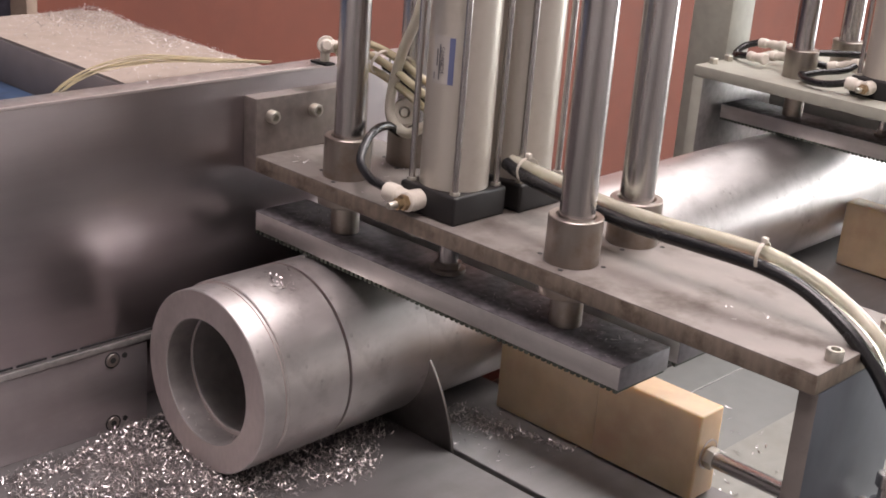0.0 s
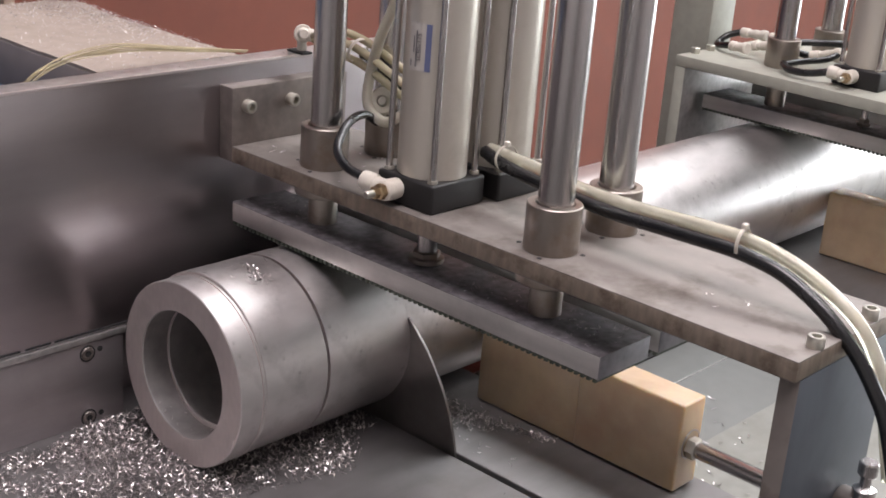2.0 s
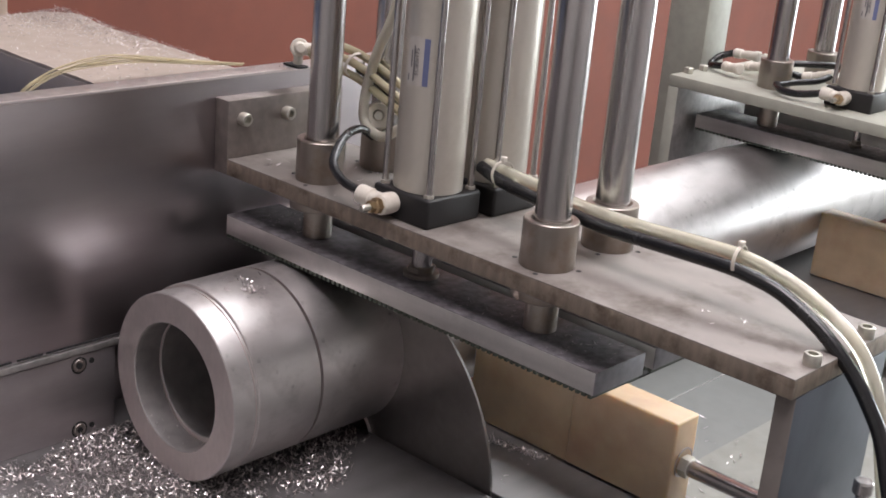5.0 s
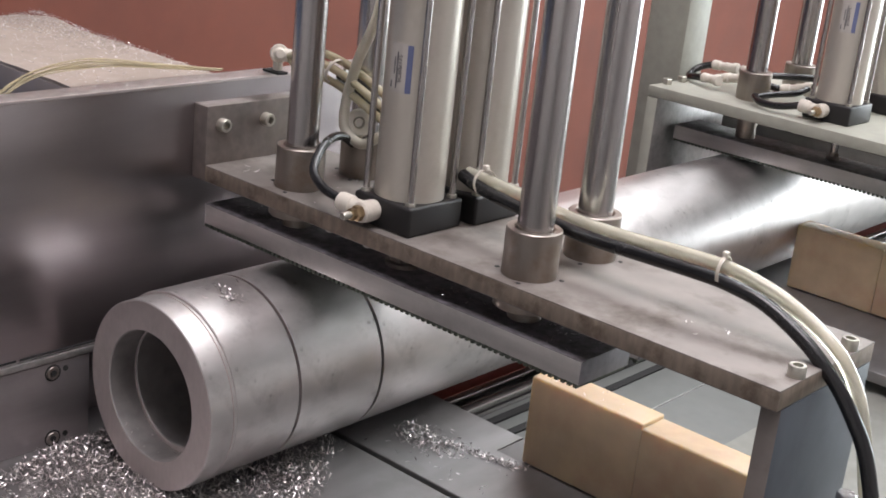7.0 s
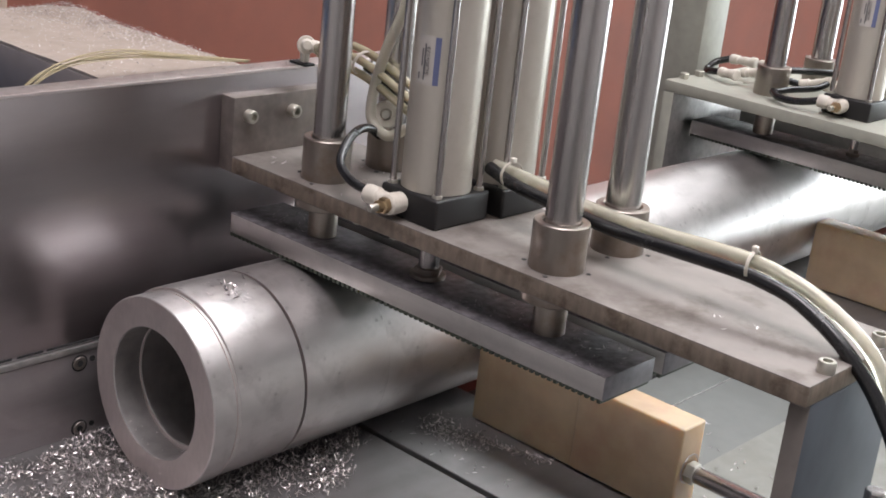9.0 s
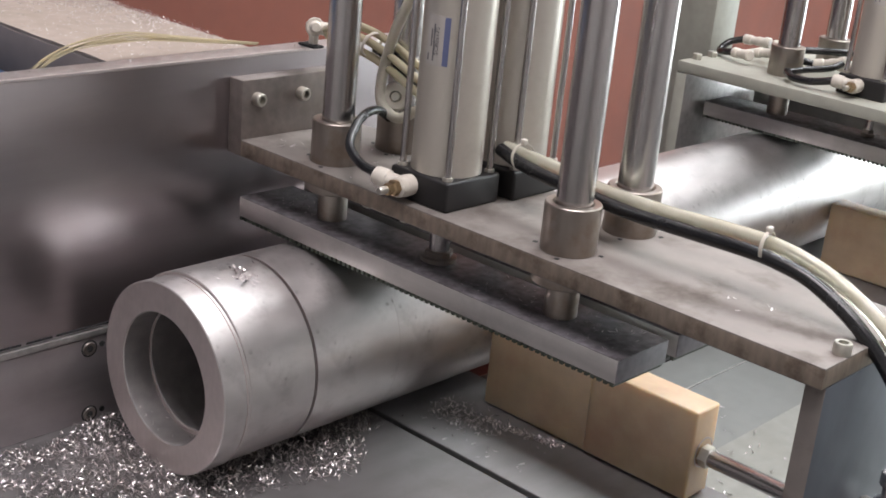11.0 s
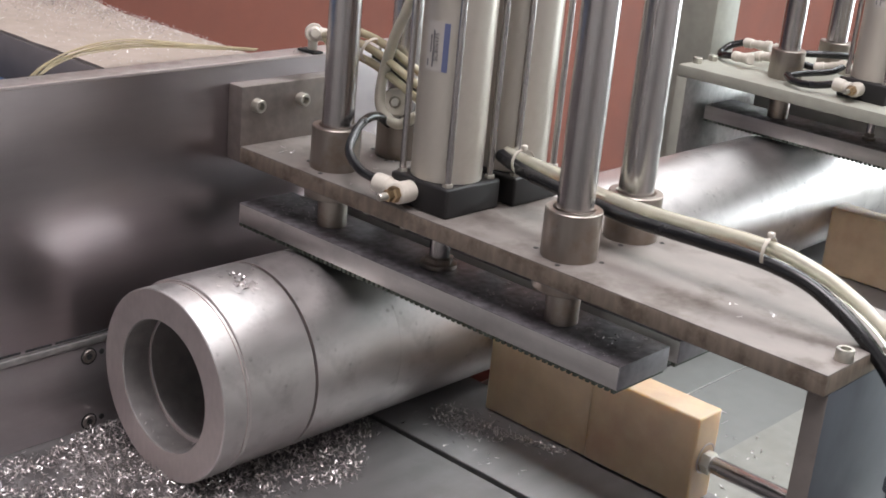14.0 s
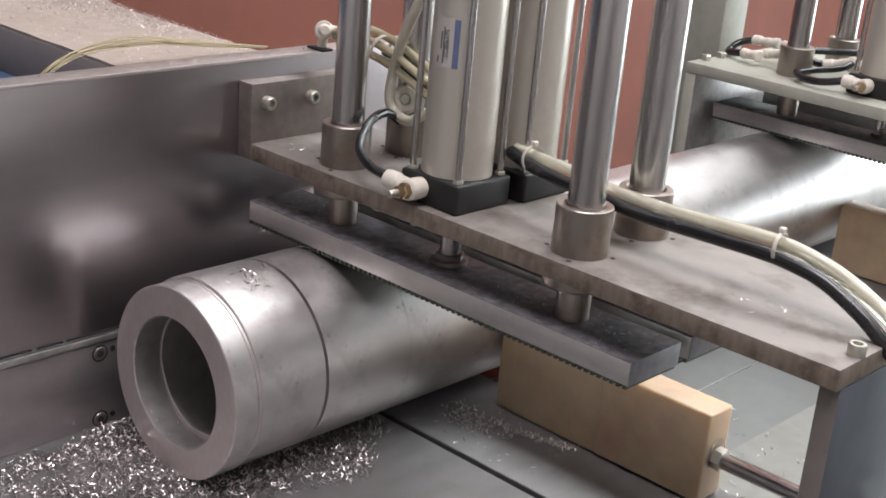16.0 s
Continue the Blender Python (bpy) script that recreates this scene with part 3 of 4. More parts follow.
# ---- feed station farther along the pipe ----
FEED_Y, FEED_X = 1.125, -0.006
FEED_F, FEED_R = 0.100, 0.285      # rows of guide rods behind the feed plate's front edge
station = thing("feeding_station", "pale grey-green painted clamp frame of the pipe feeder", "clamp frame", place=(FEED_X, FEED_Y, 0))
FD = 0.385
part("plate", box(-0.040, 0, PLATE - 0.022, LENGTH, FD, PLATE, 0.002), FRAME_PAINT, station, "pale painted plate")
for x in (XA, XB):
    for y in (FEED_F, FEED_R):
        bm = bmesh.new()
        lathe(bm, [(0.0215, PLATE), (0.031, PLATE), (0.0315, PLATE + 0.001), (0.0315, PLATE + 0.0535), (0.0305, PLATE + 0.0545), (0.0235, PLATE + 0.0545), (0.0215, PLATE + 0.052)], 40, Matrix.Translation((x, y, 0)), True)
        part("bushing", bm, SLEEVE_STEEL, station, "turned steel guide bushing")
        part("flange", lathe(bmesh.new(), [(0.0215, PLATE - 0.036), (0.036, PLATE - 0.036), (0.036, PLATE - 0.022), (0.0215, PLATE - 0.022)], 32, Matrix.Translation((x, y, 0)), True), SLEEVE_STEEL, station)
# all but the front face get brighter metal, standing for reflected light
for x in (-0.040, LENGTH - 0.024):
    bm = box(x, 0.0, -0.043, x + 0.024, FD, PLATE - 0.0225, 0.002)
    bm.normal_update()
    for f in bm.faces:
        f.material_index = 1 if f.normal.y < -0.8 else 0
    part("leg", bm, [EDGE_STEEL, FRAME_PAINT], station, "pale painted leg, inner face coloured brighter for reflected light")
part("carriage_table", box(-0.038, -0.12, -0.020, LENGTH - 0.001, FD - 0.002, -0.0008, 0.0015), TABLE_STEEL, station, "dark steel carriage table under the jaw")
part("post", box(-0.200, FD - 0.17, -0.043, -0.104, FD - 0.08, 1.2, 0.004), FRAME_PAINT, station, "pale painted square post")
for y in (0.046, 0.100):
    part("hex_screw", hex_nut(bmesh.new(), Matrix.Translation((-0.027, y, PLATE)), 0.010, 0.011), ZINC, station)
station_cyl = copy_thing(cyl, Matrix.Translation((FEED_X + CYL_X - 0.004, FEED_Y + FEED_F + 0.004, PLATE)))
station_cyl2 = copy_thing(cyl, Matrix.Translation((FEED_X + CYL_X - 0.004, FEED_Y + FEED_R + 0.004, PLATE)))
station_bar = clamp_bar(BAR_D, 0.0125)
station_bar.matrix_basis = Matrix.Translation((FEED_X, FEED_Y + FEED_F, BAR_Z + 0.0015))
station_bar2 = copy_thing(station_bar, Matrix.Translation((FEED_X, FEED_Y + FEED_R, BAR_Z + 0.0015)))

# ---- the aluminium pipe: cut sections and the stock ----
PIPE_X, PIPE_R, BORE_R = 0.1255, 0.1222, 0.0825


def pipe_section(name, y0, y1, label, radius=PIPE_R, bore=BORE_R, dx=0.0, dz=0.0, edge=0.0012, groove=False):
    """A tube along y; its origin lies on the table under its front end."""
    bm = bmesh.new()
    length = y1 - y0
    m = Matrix.Translation((dx, 0, PIPE_R + dz)) @ Matrix.Rotation(radians(-90), 4, "X")
    cut = [(radius, length - 0.0062), (radius - 0.0017, length - 0.0056), (radius - 0.0017, length - 0.0046), (radius, length - 0.004)] if groove else []
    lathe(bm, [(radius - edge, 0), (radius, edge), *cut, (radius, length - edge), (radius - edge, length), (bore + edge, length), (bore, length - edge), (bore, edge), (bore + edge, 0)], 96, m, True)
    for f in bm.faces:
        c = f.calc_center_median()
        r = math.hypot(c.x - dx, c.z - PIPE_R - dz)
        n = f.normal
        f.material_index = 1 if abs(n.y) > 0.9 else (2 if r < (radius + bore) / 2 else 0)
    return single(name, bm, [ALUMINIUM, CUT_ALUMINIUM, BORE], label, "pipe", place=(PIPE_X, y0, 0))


G_FACE, G_STEP, G_ONE, G_TWO = -0.174, -0.1355, -0.0335, 0.110
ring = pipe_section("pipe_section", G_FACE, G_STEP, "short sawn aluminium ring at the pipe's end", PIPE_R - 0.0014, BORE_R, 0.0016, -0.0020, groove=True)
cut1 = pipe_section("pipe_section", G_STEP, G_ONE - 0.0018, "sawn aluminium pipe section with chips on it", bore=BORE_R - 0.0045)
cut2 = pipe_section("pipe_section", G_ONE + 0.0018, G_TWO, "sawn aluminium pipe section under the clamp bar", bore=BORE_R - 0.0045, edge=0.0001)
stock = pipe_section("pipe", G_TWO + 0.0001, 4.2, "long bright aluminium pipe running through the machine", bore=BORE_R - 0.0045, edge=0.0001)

# unseen disc added at the far end to block light through the bore
part("bore_light_stop", lathe(bmesh.new(), [(0.070, 3.9), (0.0755, 3.901), (0.0755, 3.95)], 32, Matrix.Translation((0, 0, PIPE_R)) @ Matrix.Rotation(radians(-90), 4, "X")), DARK, stock, "unseen dark disc added to keep the bore dark")

# ---- saw blade ----
blade = thing("circular_saw", "large thin steel circular saw disc cutting the pipe", "circular saw")
bm = bmesh.new()
m = Matrix.Rotation(radians(-90), 4, "X")
lathe(bm, [(0.02, -0.0014), (0.261, -0.0014), (0.263, -0.0019), (0.268, -0.0019), (0.268, 0.0019), (0.263, 0.0019), (0.261, 0.0014), (0.02, 0.0014)], 160, m, True)
part("blade", bm, BLADE, blade)
part("hub", lathe(bmesh.new(), [(0.05, -0.006), (0.05, 0.006)], 32, m), DARK_STEEL, blade)

# ---- side jaws ----
JAW_Y0, JAW_Y1, JAW_H = 0.258, 0.305, 0.130


def side_jaw():
    j = thing("side_jaw", "yellowed nylon side jaw on a polished push rod", "side jaw", "side jaws")
    part("jaw_block", box(0, 0, 0.001, 0.179, 0.05, JAW_H, 0.003, 3), NYLON, j, "yellowed nylon block")
    part("jaw_block", box(0.1795, -0.004, 0.003, 0.343, 0.046, JAW_H - 0.004, 0.003, 3), NYLON, j, "yellowed nylon block")
    m = along((0.345, 0.02, 0.062), (1, 0.02, 0.062))
    r = part("push_rod", lathe(bmesh.new(), [(0.0105, 0), (0.011, 0.001), (0.011, 0.4)], 24, m), CHROME, j, "polished push rod")
    part("nut", hex_nut(bmesh.new(), m, 0.015, 0.012), ZINC, r)
    e = along((0.3446, 0.02, 0.066), (1, 0.02, 0.066))
    part("bore_mark", lathe(bmesh.new(), [(0.0185, 0), (0.0205, 0), (0.0205, 0.0008), (0.0185, 0.0008)], 28, e, True), DARK_STEEL, j)
    return j


jaw = side_jaw()
jaw.matrix_basis = Matrix.Translation((0.2485, JAW_Y0, 0))
station_jaw = copy_thing(jaw, Matrix.Translation((0.2485, 1.272, 0)))

# ---- hoses ----
def hose(name, points, r, mat, label, category="hose", seg=14):
    return single(name, sweep(points, r, seg), mat, label, category)


P = PLATE
hose("air_hose", [(0.347, 0.125, P + 0.063), (0.382, 0.118, P + 0.063), (0.429, 0.112, P + 0.062), (0.508, 0.108, P + 0.056), (0.588, 0.106, P + 0.056), (0.661, 0.105, P + 0.06), (0.719, 0.105, P + 0.061), (0.763, 0.105, P + 0.055), (0.797, 0.105, P + 0.045), (0.831, 0.105, P + 0.029), (0.86, 0.105, P + 0.009), (0.881, 0.106, P - 0.020), (0.893, 0.108, P - 0.052), (0.903, 0.11, P - 0.092), (0.915, 0.11, P - 0.138)], 0.0078, CLEAR_HOSE, "yellowed clear air hose draped over the plate")
hose("air_hose", [(0.346, 0.115, P + 0.061), (0.384, 0.105, P + 0.056), (0.438, 0.098, P + 0.052), (0.486, 0.096, P + 0.049), (0.56, 0.094, P + 0.046), (0.635, 0.093, P + 0.048), (0.705, 0.092, P + 0.05), (0.739, 0.092, P + 0.048), (0.773, 0.092, P + 0.042), (0.808, 0.092, P + 0.027), (0.836, 0.092, P + 0.01), (0.866, 0.092, P - 0.015), (0.89, 0.09, P - 0.042), (0.909, 0.088, P - 0.070), (0.929, 0.086, P - 0.122)], 0.0078, BLACK_HOSE, "glossy black air hose draped over the plate")


def cable_tie(x, y, z, turn):
    bm = bmesh.new()
    lathe(bm, [(0.0150, -0.0018), (0.0163, -0.0018), (0.0163, 0.0018), (0.0150, 0.0018)], 24, Matrix.Translation((x, y, z)) @ Euler((0, radians(90), radians(turn))).to_matrix().to_4x4(), True)
    add_box(bm, x - 0.003, y - 0.004, z + 0.0145, x + 0.003, y + 0.003, z + 0.021, 0.001)
    return single("cable_tie", bm, WHITE_PLASTIC, "pale nylon cable tie round the two air hoses", "cable tie", "cable ties")


cable_tie(0.72, 0.098, P + 0.059, 5)
cable_tie(0.385, 0.110, P + 0.063, -15)


def air_fitting():
    """A white banjo elbow with a brass bolt; the origin is the port on the end cap's face."""
    f = thing("air_fitting", "white plastic air elbow with a brass bolt", "air fitting", "air fittings")
    m = along((0, 0, 0), (0, -1, 0))
    part("elbow", lathe(bmesh.new(), [(0.010, 0), (0.0125, 0.002), (0.0132, 0.012), (0.0125, 0.024), (0.010, 0.026)], 24, m), WHITE_PLASTIC, f)
    a = along((0.002, -0.013, 0), (-0.05, -0.022, 0.004))
    part("sleeve", lathe(bmesh.new(), [(0.010, 0), (0.0102, 0.022), (0.0118, 0.024), (0.0122, 0.038), (0.011, 0.042), (0.008, 0.042)], 24, a), WHITE_PLASTIC, f)
    n = part("bolt", lathe(bmesh.new(), [(0.0098, 0.026), (0.0098, 0.033), (0.0075, 0.0345), (0.0075, 0.041), (0.0055, 0.042)], 6, m), BRASS, f, "brass hex bolt")
    part("tip", lathe(bmesh.new(), [(0.005, 0.042), (0.005, 0.052), (0.004, 0.054)], 14, m), ZINC, n)
    return f


fit_a = air_fitting()
fit_a.matrix_basis = Matrix.Translation((0.301, CYL_Y - CYL_S / 2, P + 0.021))
hose("air_hose", [(0.256, 0.0, P + 0.024), (0.228, -0.002, P + 0.030), (0.196, 0.010, P + 0.042), (0.174, 0.04, P + 0.058), (0.160, 0.07, P + 0.066), (0.150, 0.10, P + 0.064), (0.146, 0.125, P + 0.050)], 0.0057, BLACK_HOSE, "short glossy black air hose curling to the elbow")

fit_b = copy_thing(fit_a, Matrix.Translation((FEED_X + 0.302, FEED_Y + FEED_F + 0.004 - CYL_S / 2, P + 0.021)))


def inline_fitting(a, b):
    f = thing("air_fitting", "white plastic push-in air fitting on the feed frame", "air fitting", "air fittings", a)
    m = along((0, 0, 0), Vector(b) - Vector(a))
    n = (Vector(b) - Vector(a)).length
    part("sleeve", lathe(bmesh.new(), [(0.007, 0), (0.0098, 0.003), (0.0098, n * 0.3), (0.0078, n * 0.34), (0.0078, n * 0.5), (0.0092, n * 0.54), (0.0085, n)], 20, m), WHITE_PLASTIC, f)
    part("collar", lathe(bmesh.new(), [(0.0098, n * 0.8), (0.0112, n * 0.85), (0.0112, n), (0.009, n + 0.002)], 20, m), WHITE_PLASTIC, f)
    return f


rear_air = [fit_b,
            inline_fitting((-0.012, 1.300, P + 0.034), (0.045, 1.300, P + 0.036)),
            inline_fitting((0.052, 1.300, P + 0.036), (0.098, 1.302, P + 0.034)),
            inline_fitting((0.005, 1.238, P + 0.016), (0.050, 1.222, P + 0.020)),
            inline_fitting((0.045, 1.250, P + 0.022), (0.088, 1.245, P + 0.030)),
            inline_fitting((0.160, 1.270, P + 0.022), (0.215, 1.285, P + 0.036)),
            inline_fitting((0.180, 1.330, P + 0.018), (0.235, 1.320, P + 0.020)),
            hose("air_hose", [(0.262, 1.165, P + 0.024), (0.22, 1.155, P + 0.014), (0.18, 1.16, P + 0.012), (0.155, 1.18, P + 0.016)], 0.0068, BLACK_HOSE, "short black air hose on the feed frame"),
            hose("air_hose", [(-0.012, 1.300, P + 0.034), (-0.035, 1.285, P + 0.024), (-0.04, 1.262, P + 0.010), (-0.02, 1.245, P + 0.012), (0.005, 1.238, P + 0.016)], 0.0068, BLACK_HOSE, "curled black air hose on the feed frame"),
            hose("air_hose", [(0.098, 1.302, P + 0.034), (0.14, 1.33, P + 0.038), (0.20, 1.37, P + 0.040), (0.28, 1.38, P + 0.036)], 0.0068, BLACK_HOSE, "black air hose crossing the feed frame"),
            hose("air_hose", [(0.088, 1.245, P + 0.030), (0.115, 1.262, P + 0.026), (0.160, 1.270, P + 0.022)], 0.0068, BLACK_HOSE, "short black air hose on the feed frame"),
            hose("air_hose", [(0.16, 1.18, P + 0.016), (0.175, 1.215, P + 0.020), (0.205, 1.25, P + 0.026), (0.215, 1.285, P + 0.036)], 0.0062, BLACK_HOSE, "glossy black air hose on the feed frame")]

# hoses and valve behind the front guide bushing
hose("air_hose", [(0.185, 0.13, P + 0.40), (0.175, 0.125, P + 0.24), (0.150, 0.12, P + 0.165), (0.136, 0.12, P + 0.12), (0.131, 0.12, P + 0.08), (0.142, 0.12, P + 0.062), (0.168, 0.12, P + 0.055), (0.19, 0.13, P + 0.07)], 0.0068, MILKY_HOSE, "milky plastic air hose looping down behind the cylinder")
for dy, dz in ((0, 0), (0.012, 0.010), (0.002, -0.018)):
    hose("air_hose", [(-0.004, 0.142 + dy, P + 0.135 + dz * 0.3), (0.03, 0.128 + dy, P + 0.143 + dz), (0.085, 0.122 + dy, P + 0.143 + dz), (0.13, 0.120 + dy, P + 0.135 + dz), (0.193, 0.120 + dy, P + 0.113 + dz), (0.224, 0.122 + dy, P + 0.102 + dz), (0.262, 0.135 + dy, P + 0.085 + dz)], 0.0054, YELLOW_HOSE, "yellowed clear air hose bundled behind the guide rod")
hose("air_hose", [(0.10, 0.136, P + 0.130), (0.13, 0.134, P + 0.124), (0.165, 0.136, P + 0.108), (0.20, 0.140, P + 0.088), (0.235, 0.146, P + 0.066)], 0.0056, BLACK_HOSE, "glossy black air hose among the yellowed ones")
single("cable_tie", lathe(bmesh.new(), [(0.0155, -0.002), (0.017, -0.002), (0.017, 0.002), (0.0155, 0.002)], 24, along((0.105, 0.124, P + 0.138), (0.15, 0.123, P + 0.124)), True), WHITE_PLASTIC, "pale nylon cable tie round the bundled hoses", "cable tie", "cable ties")
hose("air_hose", [(0.10, 0.215, P + 0.075), (0.115, 0.205, P + 0.10), (0.14, 0.21, P + 0.085), (0.17, 0.215, P + 0.05), (0.19, 0.22, P + 0.03)], 0.0075, BLACK_HOSE, "glossy black air hose behind the milky one")


def pipe_union(x, y, z, turn):
    u = thing("hose_union", "cream plastic hose union with a flanged ring", "hose union", "hose unions", (x, y, z))
    m = Euler((radians(80), 0, radians(turn))).to_matrix().to_4x4()
    part("ring", lathe(bmesh.new(), [(0.008, -0.005), (0.0122, -0.005), (0.013, 0), (0.0122, 0.005), (0.008, 0.005)], 28, m, True), WHITE_PLASTIC, u)
    part("neck", lathe(bmesh.new(), [(0.010, -0.012), (0.0102, 0.0), (0.006, 0.014)], 20, m), WHITE_PLASTIC, u)
    part("arm", lathe(bmesh.new(), [(0.009, 0.008), (0.009, 0.03), (0.011, 0.032), (0.011, 0.05)], 20, along((0, 0, 0), (0.06, 0.03, -0.004))), WHITE_PLASTIC, u)
    part("stem", box(-0.007, -0.005, -0.024, 0.004, 0.005, -0.009, 0.002), WHITE_PLASTIC, u)
    part("foot", box(-0.024, -0.008, -0.0283, 0.010, 0.010, -0.0248, 0.001), DARK, u, "dark mounting foot")
    return u


pipe_union(-0.024, 0.140, P + 0.1345, 55)
valve = thing("flow_valve", "white plastic flow control valve behind the bushing", "valve", place=(0.138, 0.143, P + 0.074))
part("body", lathe(bmesh.new(), [(0.016, -0.014), (0.0185, -0.010), (0.0185, 0.010), (0.016, 0.014), (0.008, 0.014), (0.006, 0.009)], 24, Euler((radians(75), 0, radians(40))).to_matrix().to_4x4()), WHITE_PLASTIC, valve)
part("knob", lathe(bmesh.new(), [(0.005, 0.014), (0.005, 0.020)], 14, Euler((radians(75), 0, radians(40))).to_matrix().to_4x4()), ZINC, valve)
part("stem", box(-0.006, -0.004, -0.0735, 0.006, 0.008, -0.012, 0.002), WHITE_PLASTIC, valve)

reg = thing("flow_regulator", "chrome and grey air flow regulator beside the frame's leg", "flow regulator", place=(LENGTH - 0.002, 0.15, 0.155))
m = along((0, 0, 0), (1, 0, -0.12))
part("body", lathe(bmesh.new(), [(0.016, 0), (0.018, 0.003), (0.018, 0.05), (0.015, 0.054), (0.015, 0.12)], 24, m), BRACKET_STEEL, reg)
stem = part("stem", lathe(bmesh.new(), [(0.011, 0.012), (0.0125, 0.014), (0.0125, 0.024), (0.009, 0.026), (0.006, 0.028), (0.006, 0.040)], 20, Matrix.Translation((0.028, 0, 0))), CHROME, reg)
part("knob", lathe(bmesh.new(), [(0.009, 0.040), (0.0105, 0.042), (0.0105, 0.054), (0.009, 0.056)], 20, Matrix.Translation((0.028, 0, 0))), CHROME, stem, "knurled chrome knob")

# thin lines arching over the cabinet's edge
for k in range(11):
    f = k / 10                       # from the highest line to the lowest
    d, e = 0.007 * math.sin(3.7 * k), 0.0025 * math.sin(2.1 * k)
    z = [0.463, 0.477 - 0.002 * f, 0.486 - 0.004 * f, 0.494 - 0.010 * f, 0.495 - 0.012 * f, 0.479 - 0.005 * f, 0.4655]
    y = [-0.255 + 0.004 * f, -0.234 + 0.008 * f, -0.211 + 0.014 * f, -0.171 + 0.02 * f, -0.122 + 0.025 * f, -0.017 + 0.01 * f, 0.078]
    hose("thin_line", [(-0.085 + d, -0.285, 0.425)] + [(-0.07 + d * (1 - q / 7), y[q] + e, z[q] + 0.5 * e) for q in range(7)], 0.0007, WIRE, "thin amber plastic line arching over the cabinet edge", "plastic line", 6)


# ---- metal chips ----
def flakes(places, size=0.006, lay=0.5):
    """Curled slivers, each a bent strip of four faces, at (x, y, z) places."""
    verts, faces = [], []
    for x, y, z in places:
        ln, wd = size * random.uniform(0.5, 1.3), size * random.uniform(0.06, 0.13)
        curl = random.uniform(0.3, 2.0)
        m = Euler((random.gauss(0, lay), random.gauss(0, lay), random.uniform(0, 6.283))).to_matrix()
        twist = random.uniform(-0.7, 0.7)
        n0 = len(verts)
        for k in range(5):
            t = k / 4 - 0.5
            a = curl * t
            px, pz = ln * math.sin(a) / curl, ln * (1 - math.cos(a)) / curl
            for sgn in (-1, 1):
                w = sgn * wd * (1 - 1.1 * abs(t))
                v = m @ Vector((px, w * math.cos(twist * t), pz + w * math.sin(twist * t)))
                verts.append((x + v.x, y + v.y, z + v.z))
        for k in range(4):
            q = n0 + 2 * k
            faces.append((q, q + 2, q + 3, q + 1))
    me = bpy.data.meshes.new("metal_chips")
    me.from_pydata(verts, [], faces)
    me.materials.append(CHIP)
    return me


def chips(places, label, size=0.006, lay=0.5):
    ob = new("metal_chips", flakes(places, size, lay))
    return tagged(ob, label, "metal chips", kind="stuff")


def heap_height(x, y):
    """The mound against the pipe's front end and the thin carpet round it."""
    h = 0.001 * math.exp(-((x - 0.03) / 0.05) ** 2 - ((y + 0.215) / 0.06) ** 2)
    h += 0.009 * math.exp(-((x - 0.08) / 0.08) ** 2 - ((y + 0.26) / 0.09) ** 2)
    return h * (0.85 + 0.5 * noise.noise(Vector((x * 22, y * 22, 3))))


def carpet(x, y):
    """How thickly chips lie at a place of the table, 0 to 1."""
    edge = 0.272 - 0.40 * max(0, y + 0.02) - 0.10 * max(0, -y - 0.25)
    d = (edge - x) / 0.05 + 1.6 * noise.noise(Vector((x * 14, y * 14, 0)))
    d = min(d, (0.085 - y) / 0.05 + 0.5)
    d = min(d, (y - 1.3 * (x - 0.05) + 0.46) / 0.04, 0.3 + (y + 0.43) / 0.06 + 0.8 * noise.noise(Vector((x * 25, y * 25, 7))))
    d = min(d, 0.5 + 1.8 * noise.noise(Vector((x * 30, y * 18, 11)))) if y < -0.24 and x < 0.09 else d
    d = min(d, 0.5 + (x + 0.024 + 0.15 * (y + 0.21)) / 0.03 if y < -0.21 else 1)
    return max(0.0, min(1.0, d))


places = []
while len(places) < 7200:
    x, y = random.uniform(-0.022, 0.30), random.uniform(-0.45, 0.10)
    if random.random() < carpet(x, y) * (1.0 if y < -0.12 or x > 0.16 else 0.35):
        places.append((x, y, 0.001 + heap_height(x, y) + abs(random.gauss(0, 0.0016))))
chips(places, "drift of bright curled aluminium chips on the saw table", 0.0082, 0.6)
bm = bmesh.new()
grid = bmesh.ops.create_grid(bm, x_segments=60, y_segments=90, size=0.5)["verts"]
for w in grid:
    w.co.x, w.co.y = 0.135 + w.co.x * 0.33, -0.24 + w.co.y * 0.66
    w.co.z = heap_height(w.co.x, w.co.y) - 0.0052
mound = single("chip_mound", bm, CHIP_BED, "packed mound of aluminium chips against the pipe end", "metal chips", kind="stuff")

places = []
for k in range(430):
    places.append((random.gauss(0.268, 0.026), random.gauss(0.196, 0.015), 0.001 + abs(random.gauss(0, 0.002))))
for k in range(300):
    t = random.random()
    places.append((0.285 + 0.118 * t + random.gauss(0, 0.004), 0.214 + 0.026 * t + random.gauss(0, 0.005), 0.001 + abs(random.gauss(0, 0.002))))
for k in range(40):
    places.append((random.uniform(0.2, 0.42), random.uniform(0.13, 0.25), 0.001))
places = [q for q in places if q[1] < 0.254]
chips(places, "streak of bright chips beside the pipe on the table", 0.0076, 0.55)

places = [(random.uniform(0.40, 0.85), random.uniform(0.32, 0.62), -0.0435) for k in range(120)]
chips([(x, y, -0.0395 if x > 0.50 else z) for x, y, z in places], "scattered bright chips on the painted machine bed", 0.0105, 0.35)
places = [(random.uniform(0.40, 0.62), random.uniform(-0.1, 0.10), 0.001) for k in range(16)]
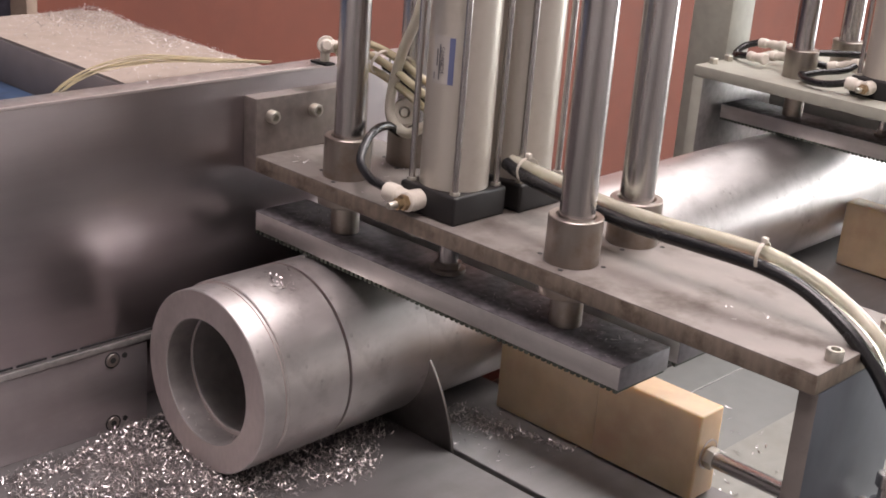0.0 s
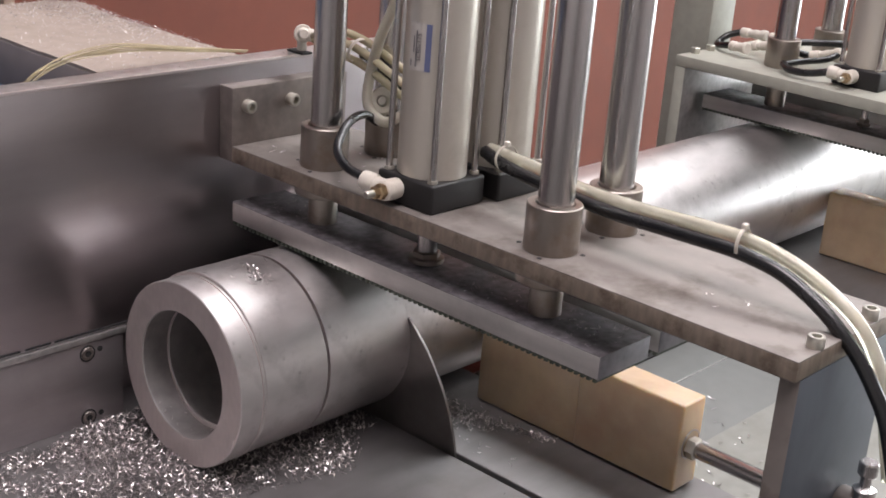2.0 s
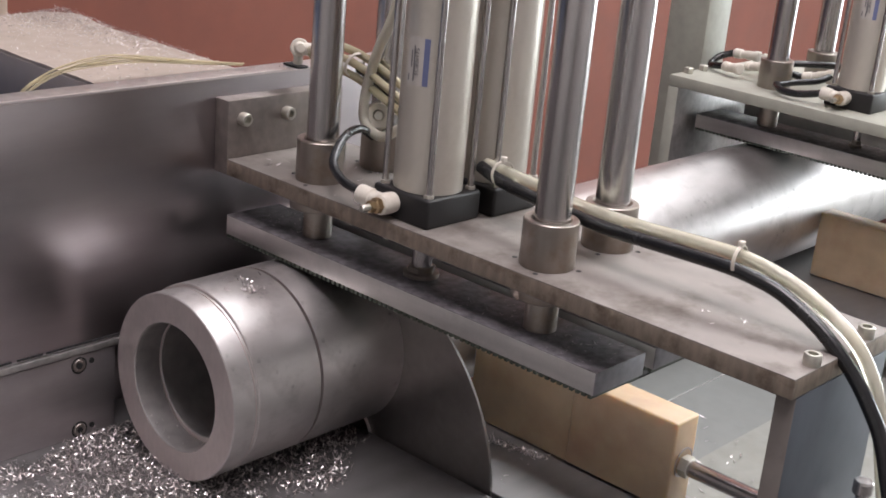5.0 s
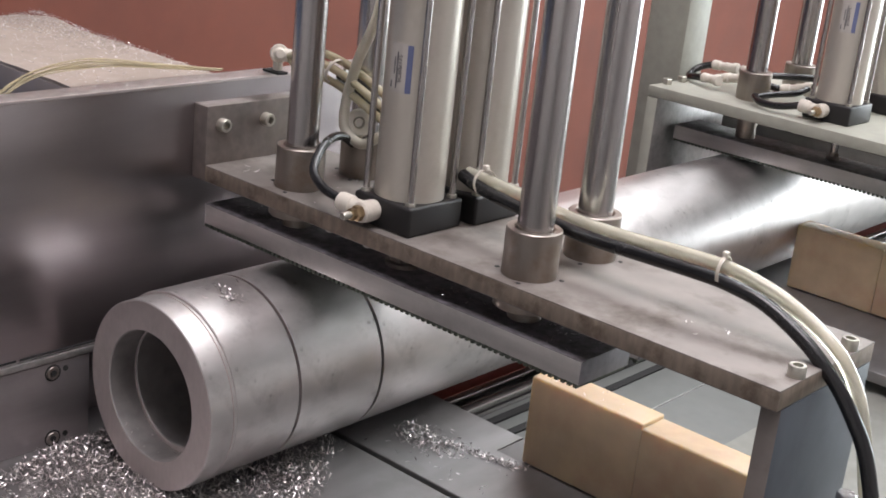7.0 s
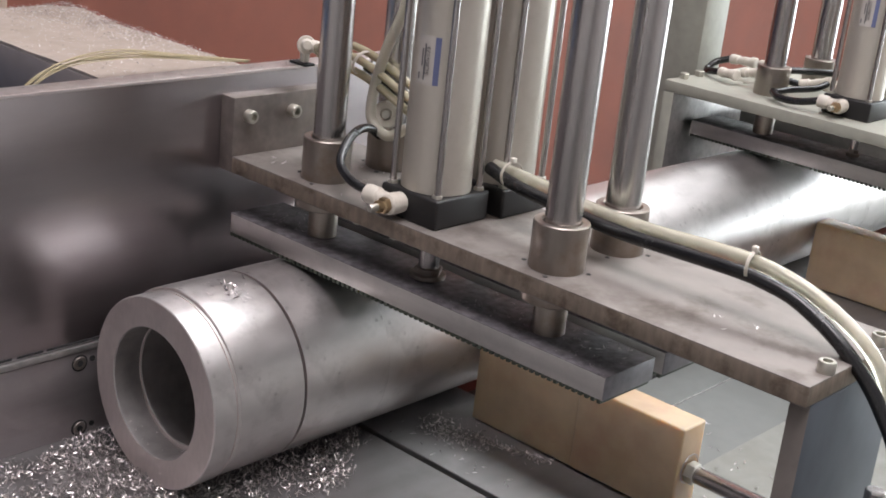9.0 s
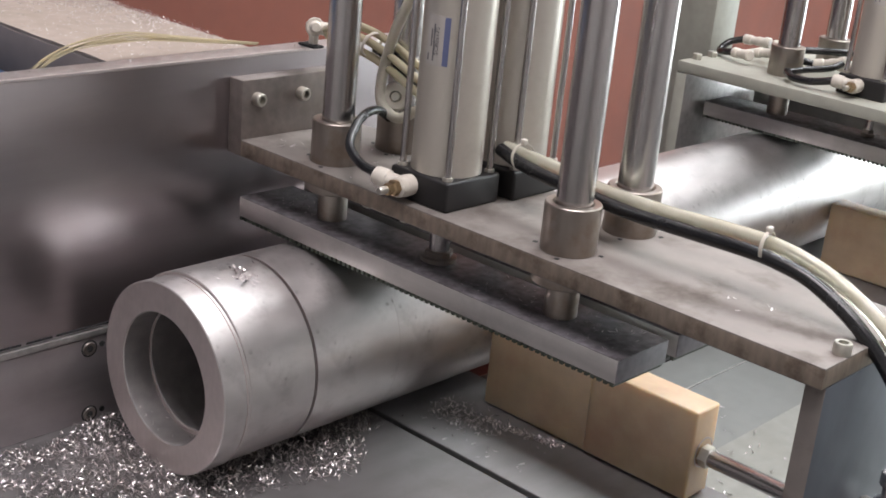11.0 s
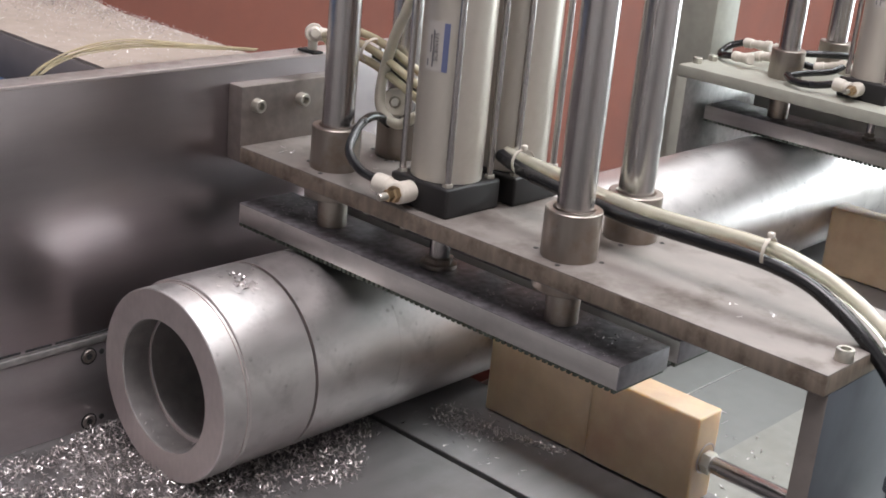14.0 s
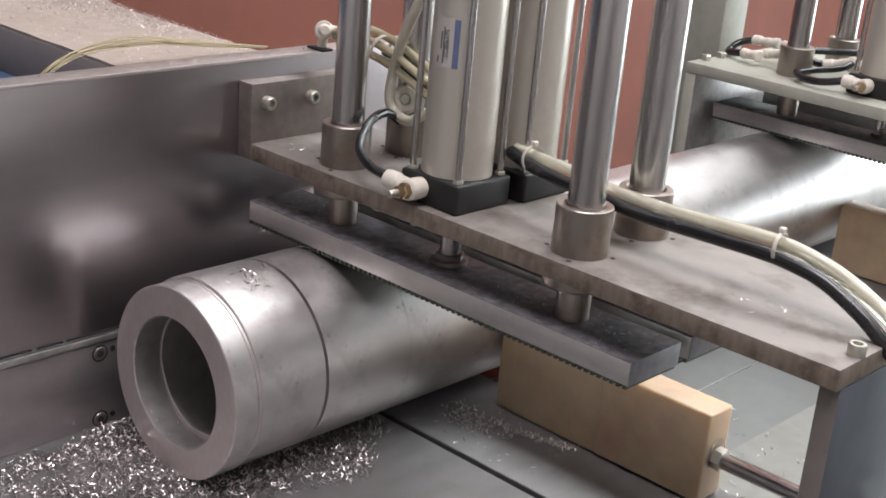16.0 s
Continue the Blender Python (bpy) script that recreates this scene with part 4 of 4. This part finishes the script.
chips(places, "few stray chips on the bare saw table", 0.005)

# on the cover board, thick along its far edge
places = []
while len(places) < 2300:
    x, y = random.uniform(-0.52, -0.07), random.uniform(-0.150, 0.068)
    ridge = max(0.0, (y + 0.02) / 0.09) ** 2 * min(1.0, (-0.04 - x) / 0.25)
    heap = math.exp(-((x + 0.46) / 0.09) ** 2 - ((y - 0.04) / 0.07) ** 2)
    if random.random() < 0.07 + 0.9 * ridge + 0.7 * heap:
        z = 0.006 * math.exp(-((x + 0.47) / 0.055) ** 2 - ((y - 0.06) / 0.06) ** 2)
        places.append((x, y, HOOD_TOP + 0.0016 + z + abs(random.gauss(0, 0.0012)) + 0.004 * ridge * random.random()))
chips(places, "bright chips strewn over the beige cover board", 0.0048, 0.25)
places = [(-0.045 + random.uniform(-0.012, 0.012), random.uniform(-0.35, 0.2), P + 0.107) for k in range(60)]
chips(places, "few chips on the cabinet's top flange", 0.004)
chips([(0.705, 0.079, P + 0.001), (0.70, 0.075, P + 0.001), (0.725, 0.052, P + 0.001), (0.742, 0.088, P + 0.001), (0.745, 0.084, P + 0.001), (0.05, 0.03, P + 0.001), (0.055, 0.06, P + 0.001), (0.035, 0.045, P + 0.001)] + [(random.uniform(0.03, 0.24), random.uniform(0.01, 0.15), P + 0.001) for k in range(20)], "stray bright chips on the clamp plate", 0.0082, 0.3)

# on the cut pipe, the clamp bar and the jaws
places = []
for k in range(40):
    a, y = radians(random.gauss(79, 7)), random.gauss(-0.079, 0.016)
    places.append((PIPE_X + (PIPE_R + 0.001) * math.cos(a), y, PIPE_R + (PIPE_R + 0.001) * math.sin(a)))
pipe_chips = chips(places, "bright chips stuck on top of the cut pipe section", 0.0105, 0.3)
places = [(random.gauss(0.08, 0.04), BAR1_Y + random.uniform(-0.03, 0.04), BAR_Z + 0.001) for k in range(60)]
places += [(random.gauss(0.44, 0.035), BAR1_Y + random.uniform(-0.03, 0.04), BAR_Z + 0.001) for k in range(45)]
places += [(random.gauss(0.58, 0.03), BAR1_Y + random.uniform(-0.04, 0.04), BAR_Z + 0.001) for k in range(70)]
bar_chips = chips([p for p in places if 0 < p[0] < 0.62], "fine chips on the oily top of the clamp bar", 0.0054, 0.4)
jaw_chips = chips([(random.uniform(0.27, 0.40), JAW_Y0 + random.uniform(0.005, 0.045), JAW_H + 0.0008) for k in range(12)] + [(random.uniform(0.43, 0.58), JAW_Y0 + random.uniform(0.0, 0.038), JAW_H - 0.0052) for k in range(8)], "few bright chips on the nylon jaw", 0.006, 0.3)

places = []
for k in range(9):
    a = radians(random.gauss(262, 14))
    places.append((PIPE_X + (BORE_R - 0.001) * math.cos(a), G_FACE + random.uniform(0.004, 0.036), PIPE_R - 0.0014 + (BORE_R - 0.001) * math.sin(a)))
bore_chips = chips(places, "few bright chips lying in the pipe's bore", 0.008, 0.3)

# ---- movement ----
def motions():
    end = 16.0
    feed = -0.033

    def at(ob, rows):
        base = ob.matrix_basis.copy()
        walk(ob, [(t, Matrix.Translation(d) @ base) for t, d in rows])

    for ob in (ring, cut1, cut2, pipe_chips, bore_chips):
        at(ob, [(0, (0, 0, 0)), (7.6, (0, 0, 0)), (7.7, (0, -0.006, 0)), (7.8, (0, -0.0165, 0)), (7.9, (0, -0.026, 0)), (8.0, (0, -0.0315, 0)), (8.1, (0, feed, 0)), (end, (0, feed, 0))])
    at(stock, [(0, (0, 0, 0)), (4.9, (0, 0, 0)), (5.6, (0, 0.0048, 0)), (7.5, (0, 0.0048, 0)), (7.6, (0, 0, 0)), (7.7, (0, -0.006, 0)), (7.8, (0, -0.0165, 0)), (7.9, (0, -0.026, 0)), (8.0, (0, -0.0315, 0)), (8.1, (0, feed, 0)), (end, (0, feed, 0))])
    for ob in (station, station_cyl, station_cyl2, station_bar, station_bar2, station_jaw, *rear_air):
        at(ob, [(0, (0, 0, 0)), (4.9, (0, 0, 0)), (5.6, (0, 0.0048, 0)), (7.5, (0, 0.0048, 0)), (7.6, (0, 0, 0)), (7.7, (0, -0.006, 0)), (7.8, (0, -0.0165, 0)), (7.9, (0, -0.026, 0)), (8.0, (0, -0.0315, 0)), (8.1, (0, feed, 0)), (end, (0, feed, 0))])
    lift = 0.025
    for ob in (bar1, bar2, bar_chips):
        at(ob, [(0, (0, 0, 0)), (6.72, (0, 0, 0)), (6.8, (0, 0, lift * 0.4)), (6.9, (0, 0, lift)), (8.43, (0, 0, lift)), (8.5, (0, 0, lift * 0.72)), (8.6, (0, 0, 0)), (end, (0, 0, 0))])
    for ob in (jaw, jaw_chips):
        at(ob, [(0, (0, 0, 0)), (6.52, (0, 0, 0)), (6.6, (0.02, 0, 0)), (6.7, (0.072, 0, 0)), (6.8, (0.128, 0, 0)), (6.86, (0.138, 0, 0)), (8.1, (0.138, 0, 0)), (8.2, (0.093, 0, 0)), (8.3, (0.023, 0, 0)), (8.38, (0, 0, 0)), (end, (0, 0, 0))])
    walk(blade, [(t, pose(x, 0.112, z)) for t, x, z in ((0, 0.038, -0.051), (2, 0.080, -0.051), (4.0, 0.118, -0.051), (4.6, 0.136, -0.036), (5.0, 0.152, -0.020), (6.1, -0.36, -0.051), (16, -0.36, -0.051))])


motions()
